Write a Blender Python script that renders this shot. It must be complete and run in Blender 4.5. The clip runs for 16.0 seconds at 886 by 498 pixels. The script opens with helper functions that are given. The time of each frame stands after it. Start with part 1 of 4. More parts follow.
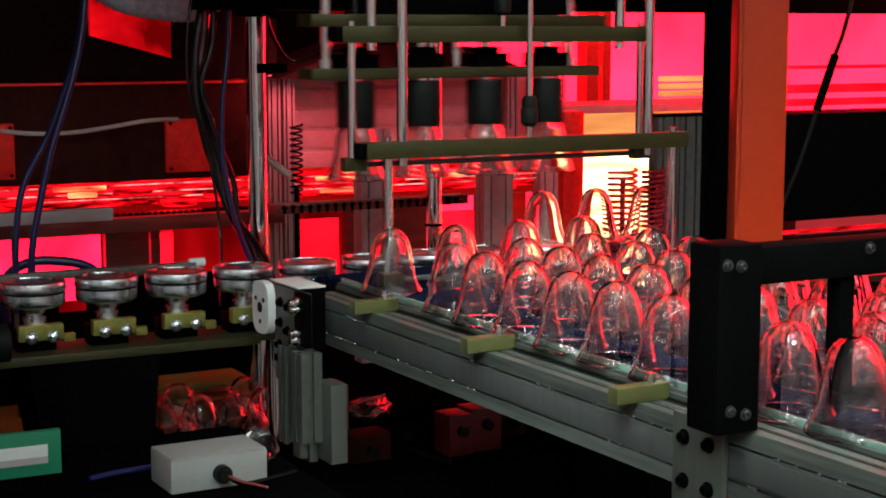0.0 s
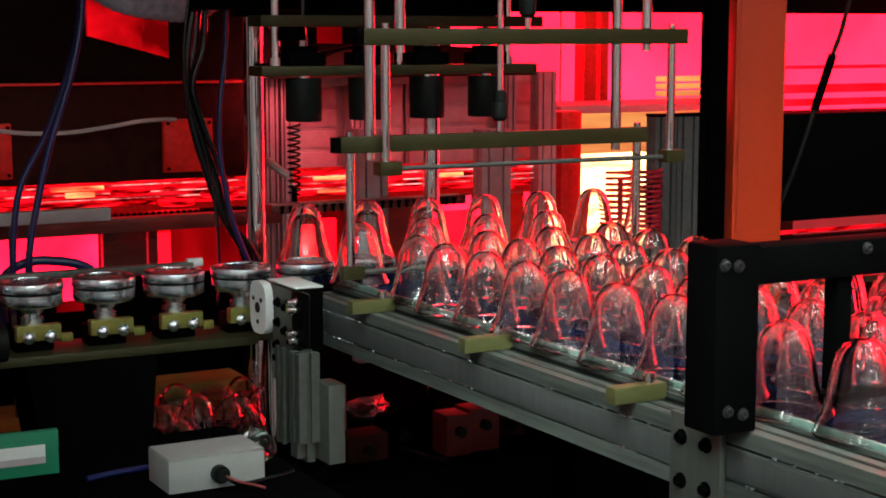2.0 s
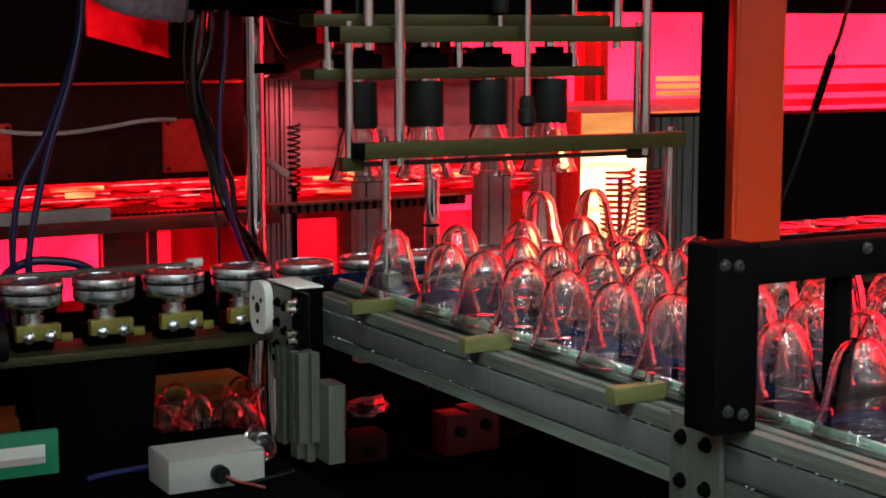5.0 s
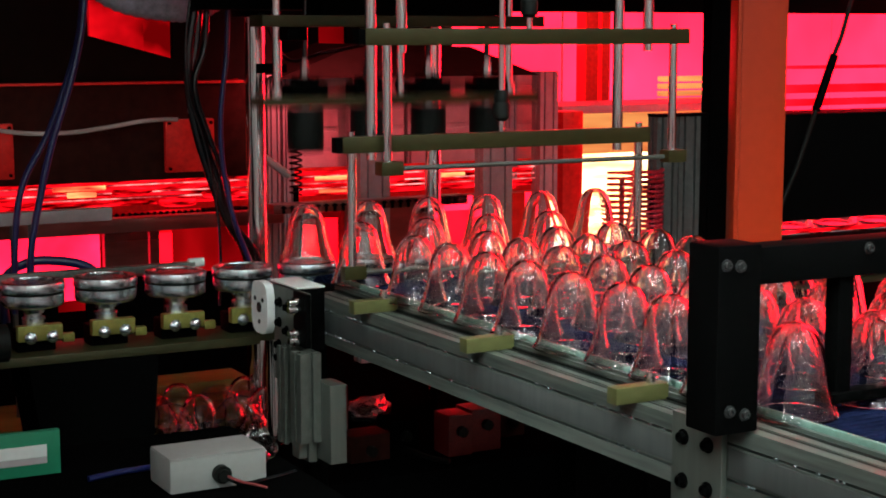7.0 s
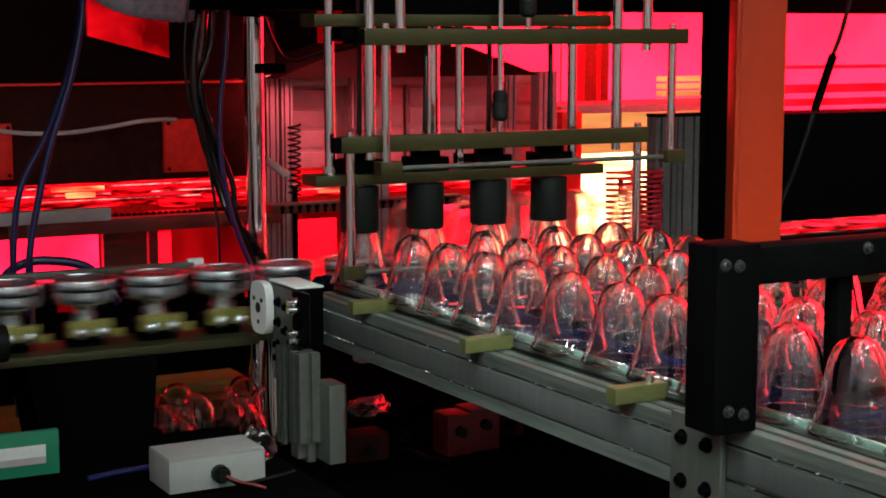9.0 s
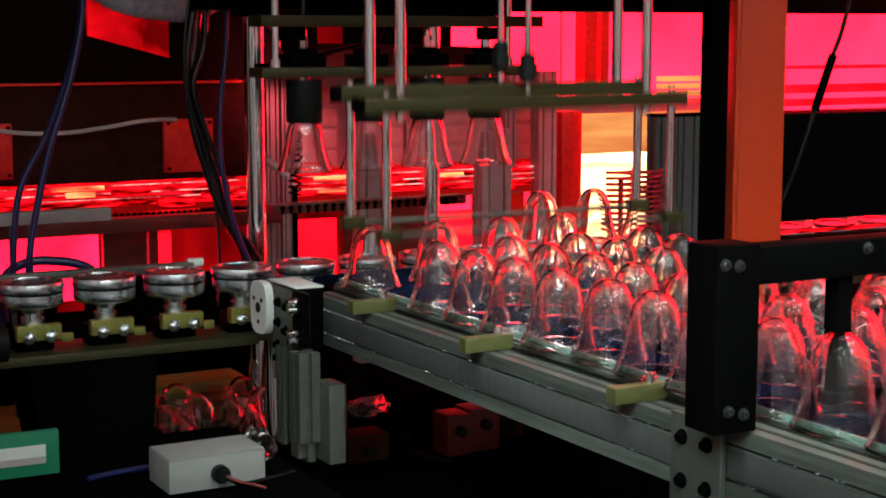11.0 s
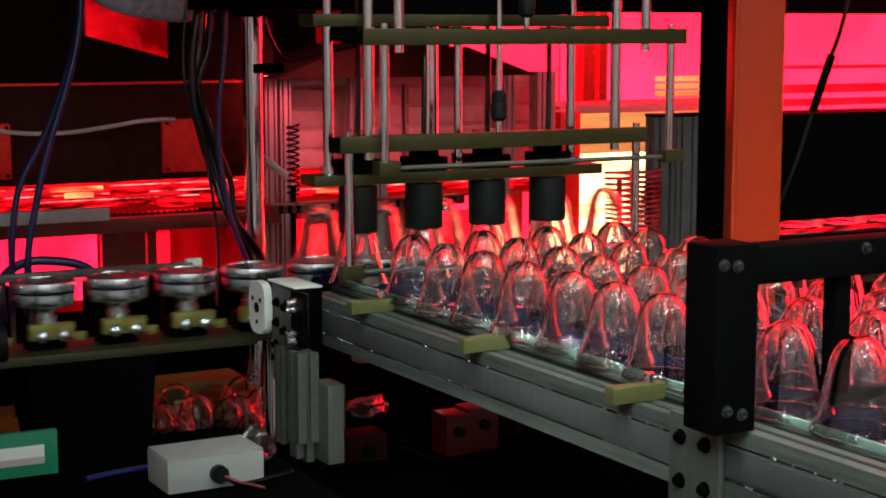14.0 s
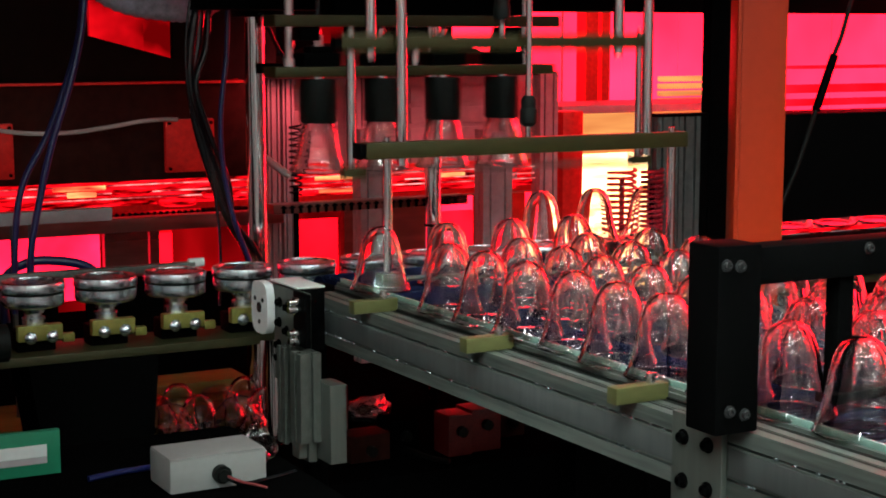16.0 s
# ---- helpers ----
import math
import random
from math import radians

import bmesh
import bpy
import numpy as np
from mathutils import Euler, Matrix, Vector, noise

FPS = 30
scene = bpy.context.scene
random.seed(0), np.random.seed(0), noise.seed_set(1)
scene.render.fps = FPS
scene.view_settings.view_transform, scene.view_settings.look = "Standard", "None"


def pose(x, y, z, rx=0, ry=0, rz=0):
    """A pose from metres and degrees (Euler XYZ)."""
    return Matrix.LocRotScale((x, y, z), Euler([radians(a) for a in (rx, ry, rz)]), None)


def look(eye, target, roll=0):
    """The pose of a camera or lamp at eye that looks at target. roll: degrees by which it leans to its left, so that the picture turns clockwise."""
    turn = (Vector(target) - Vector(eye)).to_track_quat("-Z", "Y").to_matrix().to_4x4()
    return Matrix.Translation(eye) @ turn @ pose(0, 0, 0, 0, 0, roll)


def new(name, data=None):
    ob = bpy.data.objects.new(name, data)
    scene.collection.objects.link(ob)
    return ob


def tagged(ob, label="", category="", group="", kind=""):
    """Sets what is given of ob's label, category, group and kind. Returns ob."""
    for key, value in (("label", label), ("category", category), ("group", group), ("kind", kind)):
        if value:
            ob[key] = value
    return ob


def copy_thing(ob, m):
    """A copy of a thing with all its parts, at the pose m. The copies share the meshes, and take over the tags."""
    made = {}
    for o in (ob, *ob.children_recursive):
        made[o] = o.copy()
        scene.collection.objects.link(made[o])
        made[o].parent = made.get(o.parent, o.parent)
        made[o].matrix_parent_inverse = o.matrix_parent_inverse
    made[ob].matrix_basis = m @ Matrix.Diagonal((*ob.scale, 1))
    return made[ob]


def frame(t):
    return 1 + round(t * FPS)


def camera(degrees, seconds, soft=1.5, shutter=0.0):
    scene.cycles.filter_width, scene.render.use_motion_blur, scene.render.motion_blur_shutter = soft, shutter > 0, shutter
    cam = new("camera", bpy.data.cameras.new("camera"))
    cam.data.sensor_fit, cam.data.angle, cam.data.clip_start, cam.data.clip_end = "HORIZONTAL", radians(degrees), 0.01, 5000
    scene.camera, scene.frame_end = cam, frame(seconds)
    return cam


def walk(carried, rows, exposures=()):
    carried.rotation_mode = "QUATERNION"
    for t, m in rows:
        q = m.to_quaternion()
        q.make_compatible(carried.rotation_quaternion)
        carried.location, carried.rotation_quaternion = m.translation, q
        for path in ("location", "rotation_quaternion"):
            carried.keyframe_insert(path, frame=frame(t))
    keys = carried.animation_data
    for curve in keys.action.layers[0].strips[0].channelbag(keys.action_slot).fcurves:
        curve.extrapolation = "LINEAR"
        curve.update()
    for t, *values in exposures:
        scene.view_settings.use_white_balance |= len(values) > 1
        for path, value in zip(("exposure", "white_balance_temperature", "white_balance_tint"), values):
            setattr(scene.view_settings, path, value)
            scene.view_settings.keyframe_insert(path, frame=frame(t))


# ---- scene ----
cam = camera(31.0, 16.0, soft=1.8, shutter=0.8)
EYE = (0.0, 0.0, 1.32)


def aim(yaw):
    """The camera's pose; yaw in degrees to the right of its resting aim."""
    a, p = radians(28.0 + yaw), radians(7.8)
    return look(EYE, (math.sin(a) * math.cos(p), math.cos(a) * math.cos(p), EYE[2] - math.sin(p)))


SWAY = [(0, -0.07), (0.5, -0.08), (1.0, -0.07), (1.5, -0.01), (2.5, 0.02), (4.0, 0.02), (6.5, 0.02), (7.0, -0.04),
        (7.5, 0.02), (8.5, 0.03), (9.0, 0.0), (11.5, 0.0), (12.5, 0.02), (13.5, 0.05), (14.0, 0.05), (14.5, 0.08),
        (15.0, 0.02), (15.5, -0.04), (16.0, -0.04)]
walk(cam, [(t, aim(a)) for t, a in SWAY], exposures=[(0, 0.0), (16, 0.0)])

# ---- light ----
scene.cycles.max_bounces, scene.cycles.transparent_max_bounces, scene.cycles.transmission_bounces = 40, 48, 40
world = bpy.data.worlds.new("world")
scene.world = world
world.use_nodes = True
world.node_tree.nodes["Background"].inputs[0].default_value = (0.5, 0.6, 0.65, 1)
world.node_tree.nodes["Background"].inputs[1].default_value = 0.01


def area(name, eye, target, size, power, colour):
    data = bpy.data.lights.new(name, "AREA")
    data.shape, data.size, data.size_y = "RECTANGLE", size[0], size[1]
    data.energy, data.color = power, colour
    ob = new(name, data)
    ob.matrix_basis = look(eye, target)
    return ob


HALL = (0.84, 1.0, 0.97)
RED = (1.0, 0.10, 0.13)
for lx, ly, power in ((-0.9, -0.8, 6), (0.2, -0.9, 9), (1.1, -0.8, 13), (2.0, -0.8, 16), (2.9, -0.6, 12), (-0.8, 0.7, 3), (1.8, 0.4, 12), (2.7, 0.6, 10), (3.6, 0.9, 6),
                      (0.7, 0.3, 5), (1.5, 1.3, 7), (2.5, 1.6, 8)):
    area("hall_lamp_light", (lx, ly, 3.05), (lx * 0.7 + 0.35, ly * 0.5 + 0.7, 0.9), (0.34, 0.28), power * 0.35, HALL)
for lx, ly, lz in ((-1.2, -2.8, 2.7), (0.5, -2.9, 2.3), (1.8, -2.6, 2.8), (3.2, -2.2, 2.9), (4.6, -1.4, 2.8)):
    area("hall_lamp_light", (lx, ly, lz), (1.5, 1.7, 0.9), (0.16, 0.07), 5, HALL)
# three rows of small ceiling lamps that run away behind the camera
lamp_rng = random.Random(12)
for turn, rises in ((-0.02, (25, 29, 33.5, 39, 46, 54, 64)), (0.34, (27, 32, 38, 45, 55, 66)), (-0.40, (26, 31, 37, 46, 58))):
    for rise in rises:
        reach, bearing = 2.45 / math.tan(radians(rise)), math.atan2(-1.7, -1.35) + turn + lamp_rng.uniform(-0.05, 0.05)
        area("ceiling_lamp_light", (1.35 + reach * math.cos(bearing), 1.7 + reach * math.sin(bearing), 3.40), (1.35, 1.65, 0.95), (0.15, 0.15), 0.66, HALL).data.spread = radians(30)
# unseen fills behind the camera, added to brighten the walls the rods reflect
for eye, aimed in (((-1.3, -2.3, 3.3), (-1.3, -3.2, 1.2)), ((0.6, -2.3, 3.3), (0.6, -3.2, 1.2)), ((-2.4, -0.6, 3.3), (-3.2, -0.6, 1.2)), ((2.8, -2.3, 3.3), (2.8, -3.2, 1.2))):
    area("wall_fill_light", eye, aimed, (0.5, 0.2), 11, HALL).data.spread = radians(100)
# unseen red fills hung in mid-air, added to light the rear panels
area("panel_fill_light", (1.65, 2.99, 1.27), (1.7, 3.5, 1.02), (0.9, 0.10), 0.75, RED).data.spread = radians(110)
area("panel_fill_light", (1.40, 3.03, 1.30), (1.40, 3.5, 1.08), (0.25, 0.1), 0.75, RED).data.spread = radians(80)

# ---- materials ----


def mat(name, colour, rough=0.5, metal=0.0, vary=0.25, scale=40.0, stretch=(1, 1, 1), bump=0.05, wear=0.12, emit=None, spec=0.5):
    m = bpy.data.materials.new(name)
    m.use_nodes = True
    n, l = m.node_tree.nodes, m.node_tree.links
    b = n["Principled BSDF"]
    b.inputs["Metallic"].default_value = metal
    b.inputs["Specular IOR Level"].default_value = spec
    co, mp = n.new("ShaderNodeTexCoord"), n.new("ShaderNodeMapping")
    mp.inputs["Scale"].default_value = stretch
    l.new(co.outputs["Object"], mp.inputs[0])
    fine, broad = n.new("ShaderNodeTexNoise"), n.new("ShaderNodeTexNoise")
    for node, s, d in ((fine, scale * 6, 4), (broad, scale * 0.4, 5)):
        node.inputs["Scale"].default_value, node.inputs["Detail"].default_value = s, d
        l.new(mp.outputs[0], node.inputs["Vector"])
    add = n.new("ShaderNodeMath")
    add.operation = "MULTIPLY_ADD"
    add.inputs[1].default_value = 0.5
    l.new(fine.outputs[0], add.inputs[0])
    half = n.new("ShaderNodeMath")
    half.operation = "MULTIPLY"
    half.inputs[1].default_value = 0.5
    l.new(broad.outputs[0], half.inputs[0])
    l.new(half.outputs[0], add.inputs[2])
    ramp = n.new("ShaderNodeValToRGB")
    e = ramp.color_ramp.elements
    e[0].position, e[1].position = 0.3, 0.7
    e[0].color = (*[c * (1 - vary) for c in colour], 1)
    e[1].color = (*[min(1, c * (1 + vary * 0.6)) for c in colour], 1)
    l.new(add.outputs[0], ramp.inputs[0])
    l.new(ramp.outputs[0], b.inputs["Base Color"])
    rr = n.new("ShaderNodeMapRange")
    rr.inputs["To Min"].default_value, rr.inputs["To Max"].default_value = max(0.02, rough - wear), min(1, rough + wear)
    l.new(broad.outputs[0], rr.inputs[0])
    l.new(rr.outputs[0], b.inputs["Roughness"])
    if bump:
        bp = n.new("ShaderNodeBump")
        bp.inputs["Strength"].default_value, bp.inputs["Distance"].default_value = bump, 0.002
        l.new(fine.outputs[0], bp.inputs["Height"])
        l.new(bp.outputs[0], b.inputs["Normal"])
    if emit:
        b.inputs["Emission Color"].default_value = (*emit[0], 1)
        b.inputs["Emission Strength"].default_value = emit[1]
    return m


def glow(name, dark, bright, low, high, scale, stretch=(1, 1, 1)):
    """A glowing surface whose brightness wanders between low and high."""
    m = bpy.data.materials.new(name)
    m.use_nodes = True
    n, l = m.node_tree.nodes, m.node_tree.links
    n.remove(n["Principled BSDF"])
    em, co, mp, tx = n.new("ShaderNodeEmission"), n.new("ShaderNodeTexCoord"), n.new("ShaderNodeMapping"), n.new("ShaderNodeTexNoise")
    mp.inputs["Scale"].default_value = stretch
    tx.inputs["Scale"].default_value, tx.inputs["Detail"].default_value = scale, 3
    ramp, rng = n.new("ShaderNodeValToRGB"), n.new("ShaderNodeMapRange")
    e = ramp.color_ramp.elements
    e[0].position, e[1].position, e[0].color, e[1].color = 0.35, 0.65, (*dark, 1), (*bright, 1)
    rng.inputs["From Min"].default_value, rng.inputs["From Max"].default_value = 0.35, 0.65
    rng.inputs["To Min"].default_value, rng.inputs["To Max"].default_value = low, high
    l.new(co.outputs["Object"], mp.inputs[0])
    l.new(mp.outputs[0], tx.inputs["Vector"])
    l.new(tx.outputs[0], ramp.inputs[0])
    l.new(tx.outputs[0], rng.inputs[0])
    l.new(ramp.outputs[0], em.inputs[0])
    l.new(rng.outputs[0], em.inputs[1])
    l.new(em.outputs[0], n["Material Output"].inputs[0])
    return m


def clear_glass(name, tint=(0.995, 1.0, 0.998), ior=1.47):
    m = bpy.data.materials.new(name)
    m.use_nodes = True
    n, l = m.node_tree.nodes, m.node_tree.links
    n.remove(n["Principled BSDF"])
    gl = n.new("ShaderNodeBsdfGlass")
    gl.inputs["Color"].default_value = (*tint, 1)
    gl.inputs["Roughness"].default_value = 0.0
    gl.inputs["IOR"].default_value = ior
    co, tx, bp = n.new("ShaderNodeTexCoord"), n.new("ShaderNodeTexNoise"), n.new("ShaderNodeBump")
    tx.inputs["Scale"].default_value = 24
    bp.inputs["Strength"].default_value, bp.inputs["Distance"].default_value = 0.06, 0.01
    l.new(co.outputs["Object"], tx.inputs["Vector"])
    l.new(tx.outputs[0], bp.inputs["Height"])
    l.new(bp.outputs[0], gl.inputs["Normal"])
    sheen, mx = n.new("ShaderNodeBsdfGlossy"), n.new("ShaderNodeMixShader")
    sheen.inputs["Roughness"].default_value = 0.035
    mx.inputs[0].default_value = 0.012
    l.new(gl.outputs[0], mx.inputs[1])
    l.new(sheen.outputs[0], mx.inputs[2])
    l.new(bp.outputs[0], sheen.inputs["Normal"])
    l.new(mx.outputs[0], n["Material Output"].inputs[0])
    return m


def satin(name, dark, light, gloss, rough):
    """Dull plastic with a thin constant sheen."""
    m = bpy.data.materials.new(name)
    m.use_nodes = True
    n, l = m.node_tree.nodes, m.node_tree.links
    n.remove(n["Principled BSDF"])
    df, gl, mx, ramp, tx, co = (n.new("ShaderNode" + k) for k in ("BsdfDiffuse", "BsdfGlossy", "MixShader", "ValToRGB", "TexNoise", "TexCoord"))
    tx.inputs["Scale"].default_value, tx.inputs["Detail"].default_value = 22, 6
    e = ramp.color_ramp.elements
    e[0].position, e[1].position, e[0].color, e[1].color = 0.35, 0.65, (*dark, 1), (*light, 1)
    gl.inputs["Roughness"].default_value, mx.inputs[0].default_value = rough, gloss
    l.new(co.outputs["Object"], tx.inputs["Vector"])
    l.new(tx.outputs[0], ramp.inputs[0])
    l.new(ramp.outputs[0], df.inputs["Color"])
    l.new(df.outputs[0], mx.inputs[1])
    l.new(gl.outputs[0], mx.inputs[2])
    l.new(mx.outputs[0], n["Material Output"].inputs[0])
    return m


ALU = mat("brushed aluminium", (0.118, 0.134, 0.118), 0.40, 0.5, 0.7, 26, (1, 0.06, 1), 0.03)
ALU_V = mat("grey anodised aluminium", (0.098, 0.106, 0.092), 0.42, 0.5, 0.3, 12, (1, 1, 0.06), 0.03)
GREYPOST = mat("dull grey aluminium", (0.092, 0.098, 0.094), 0.45, 0.45, 0.3, 12, (1, 1, 0.06), 0.03)
STEEL = mat("ground steel", (0.78, 0.81, 0.81), 0.09, 1.0, 0.06, 30, (1, 1, 0.1), 0.02, 0.06)
CHROME = mat("turned steel", (0.80, 0.90, 0.95), 0.25, 1.0, 0.10, 30, (1, 1, 8), 0.03, 0.05)
BRASS = mat("yellow zinc plate", (0.040, 0.035, 0.009), 0.42, 0.5, 0.3, 14, (0.4, 1, 1), 0.04)
PLATE = mat("pale yellow zinc plate", (0.125, 0.125, 0.045), 0.38, 0.5, 0.3, 14, (0.4, 1, 1), 0.04)
TRACK = mat("dull olive zinc plate", (0.055, 0.056, 0.024), 0.45, 0.4, 0.3, 14, (0.4, 1, 1), 0.04)
ZINC = mat("yellow passivated steel", (0.24, 0.23, 0.055), 0.35, 0.5, 0.35, 25, (1, 1, 1), 0.05)
BLACK = mat("black painted steel", (0.0016, 0.0016, 0.0016), 0.5, 0.0, 0.4, 20, spec=0.01)
RUBBER = mat("black rubber", (0.005, 0.006, 0.005), 0.55, 0.0, 0.3, 30, spec=0.12)
# plain dark red-brown bases for housing, hood and panels
DARK = mat("dark reddish machine panel", (0.040, 0.012, 0.009), 0.7, 0.0, 0.5, 8, spec=0.04)
DARK_BROWN = mat("dark brown sheet metal", (0.009, 0.0055, 0.004), 0.75, 0.0, 0.5, 8, spec=0.05)
PANEL = mat("grey painted panel", (0.44, 0.40, 0.40), 0.45, 0.1, 0.25, 7)
ORANGE = mat("orange paint", (0.34, 0.021, 0.002), 0.5, 0.0, 0.12, 10, bump=0.03, spec=0.15)
BELT = satin("dark blue belt plastic", (0.003, 0.0045, 0.014), (0.006, 0.009, 0.028), 0.008, 0.16)
WHITE = mat("white plastic", (0.25, 0.25, 0.24), 0.5, 0.0, 0.1, 14)
NYLON = mat("white nylon plate", (0.66, 0.68, 0.66), 0.45, 0.0, 0.1, 14)
GREEN = mat("green printed card", (0.008, 0.19, 0.095), 0.55, 0.0, 0.12, 14)
BLUE = mat("blue air hose", (0.004, 0.009, 0.07), 0.35, 0.0, 0.15, 20, bump=0)
HOSE = mat("black air hose", (0.006, 0.006, 0.007), 0.12, 0.0, 0.2, 20, bump=0)
CABLE = mat("white cable", (0.55, 0.5, 0.47), 0.5, 0.0, 0.15, 20, bump=0)
DUCT = mat("grey fabric duct", (0.52, 0.47, 0.55), 0.7, 0.0, 0.6, 14, bump=0.6)
WOOD = mat("worn plywood", (0.28, 0.24, 0.045), 0.6, 0.0, 0.4, 6, (0.15, 1, 1), 0.1)
MID = mat("grey profile paint", (0.34, 0.33, 0.33), 0.45, 0.2, 0.25, 9)
DULL = mat("dull bolt steel", (0.06, 0.06, 0.06), 0.4, 0.8)
# near-black base puts the deep shade below the conveyor into the colour
NEAR_BLACK = mat("near-black shade steel", (0.002, 0.002, 0.002), 0.9, 0.0, 0.4, 20, spec=0.0)
CONCRETE = mat("grey concrete", (0.24, 0.245, 0.235), 0.8, 0.0, 0.4, 3)
WALL = mat("hall wall paint", (0.62, 0.64, 0.63), 0.8, 0.0, 0.15, 2)
CEILING = mat("pale ceiling sheet", (0.5, 0.53, 0.52), 0.8, 0.0, 0.15, 2)
# red light on these blocks is put into base colour and a faint glow
MAROON = mat("metal with red light in its colour", (0.10, 0.014, 0.012), 0.5, 0.3, 0.7, 60, emit=((1, 0.01, 0.02), 0.003))
# furnace light on posts, ledge and plates, put in as red base and glow
RED_GLOW = mat("metal with red light and glow put in", (0.55, 0.030, 0.020), 0.32, 0.6, 0.5, 14, emit=((1, 0.01, 0.012), 0.09))
COIL = mat("red translucent hose", (0.75, 0.03, 0.06), 0.3, 0.0, 0.15, 20, bump=0)
COIL.node_tree.nodes["Principled BSDF"].inputs["Transmission Weight"].default_value = 0.7
FOIL = mat("crumpled foil", (0.45, 0.42, 0.42), 0.18, 0.9, 0.4, 30, bump=0.4)
BEAM = mat("reddish steel beam", (0.26, 0.08, 0.07), 0.3, 0.8, 0.5, 9, (0.2, 1, 1))
GLASS = clear_glass("clear glass")
EDGE = mat("green glass edge", (0.15, 0.24, 0.20), 0.2, 0.0, 0.2, 20, bump=0)
# bright, weak and half glow copies stand in for uneven backlight
CURTAIN = glow("red curtain glowing as if backlit", (1.0, 0.0042, 0.0140), (1.0, 0.0075, 0.0245), 8.0, 10.5, 1.6)
CURTAIN_DEEP = glow("red curtain with weak glow", (1.0, 0.0, 0.006), (1.0, 0.006, 0.012), 0.02, 0.4, 2.2)
CURTAIN_MID = glow("red curtain with half glow", (1.0, 0.0015, 0.006), (1.0, 0.004, 0.010), 0.15, 1.0, 6.0)
# light falling on the rear panels is given as their own glow
DIM = glow("panel glowing faintly red as if lit", (1.0, 0.002, 0.004), (1.0, 0.004, 0.008), 0.05, 0.4, 6, (1, 1, 0.4))
PINK = glow("panel glowing pink as if lit", (1.0, 0.006, 0.027), (1.0, 0.012, 0.055), 3.0, 4.6, 5.0)
STREAK = glow("pink white painted highlight", (1.0, 0.02, 0.04), (1.0, 0.40, 0.36), 0.3, 1.8, 22, (1, 1, 1))
# same for brighter panels and rails: the red light on them is emitted
LIT = glow("panel glowing red as if lit", (1.0, 0.001, 0.004), (1.0, 0.003, 0.010), 2.5, 5.0, 3.0)
HOT = glow("white hot furnace mouth", (1.0, 0.50, 0.14), (1.0, 0.80, 0.45), 2.6, 6.0, 9, (0.3, 1, 3))
# amber light on lintel and grille, put in as a glow of their own
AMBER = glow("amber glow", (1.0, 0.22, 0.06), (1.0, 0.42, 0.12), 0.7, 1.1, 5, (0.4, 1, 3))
EMBER = glow("glowing red tube", (0.8, 0.0, 0.002), (1.0, 0.005, 0.013), 0.03, 2.4, 15, (1, 1, 6))
FLAME = glow("bright burner tube", (1.0, 0.02, 0.02), (1.0, 0.45, 0.15), 0.8, 1.8, 9, (1, 1, 5))

# ---- building helpers ----


def box(bm, x0, x1, y0, y1, z0, z1, bevel=0.0):
    made = bmesh.ops.create_cube(bm, size=1, matrix=Matrix.Translation(((x0 + x1) / 2, (y0 + y1) / 2, (z0 + z1) / 2)) @ Matrix.Diagonal((abs(x1 - x0), abs(y1 - y0), abs(z1 - z0), 1)))
    if bevel:
        edges = list({e for v in made["verts"] for e in v.link_edges})
        bmesh.ops.bevel(bm, geom=edges, offset=bevel, segments=2, affect="EDGES", profile=0.6)
    return bm


def boxes(*rows):
    bm = bmesh.new()
    for r in rows:
        box(bm, *r)
    return bm


def rod(bm, a, b, r, sides=20, r2=None):
    a, b = Vector(a), Vector(b)
    m = Matrix.Translation((a + b) / 2) @ (b - a).to_track_quat("Z", "Y").to_matrix().to_4x4()
    bmesh.ops.create_cone(bm, cap_ends=True, segments=sides, radius1=r, radius2=r if r2 is None else r2, depth=(b - a).length, matrix=m)
    return bm


def rods(*rows):
    bm = bmesh.new()
    for r in rows:
        rod(bm, *r)
    return bm


def lathe(profile, sides=40, centre=(0, 0, 0)):
    """Turns (r, z) pairs about the z axis."""
    bm = bmesh.new()
    rings = []
    for r, z in profile:
        if r < 1e-5:
            rings.append([bm.verts.new((centre[0], centre[1], centre[2] + z))])
        else:
            rings.append([bm.verts.new((centre[0] + r * math.cos(2 * math.pi * i / sides), centre[1] + r * math.sin(2 * math.pi * i / sides), centre[2] + z)) for i in range(sides)])
    for a, b in zip(rings, rings[1:]):
        for i in range(sides):
            j = (i + 1) % sides
            if len(a) == 1 and len(b) == 1:
                continue
            if len(a) == 1:
                bm.faces.new((a[0], b[i], b[j]))
            elif len(b) == 1:
                bm.faces.new((a[j], a[i], b[0]))
            else:
                bm.faces.new((a[i], b[i], b[j], a[j]))
    bmesh.ops.recalc_face_normals(bm, faces=bm.faces)
    return bm


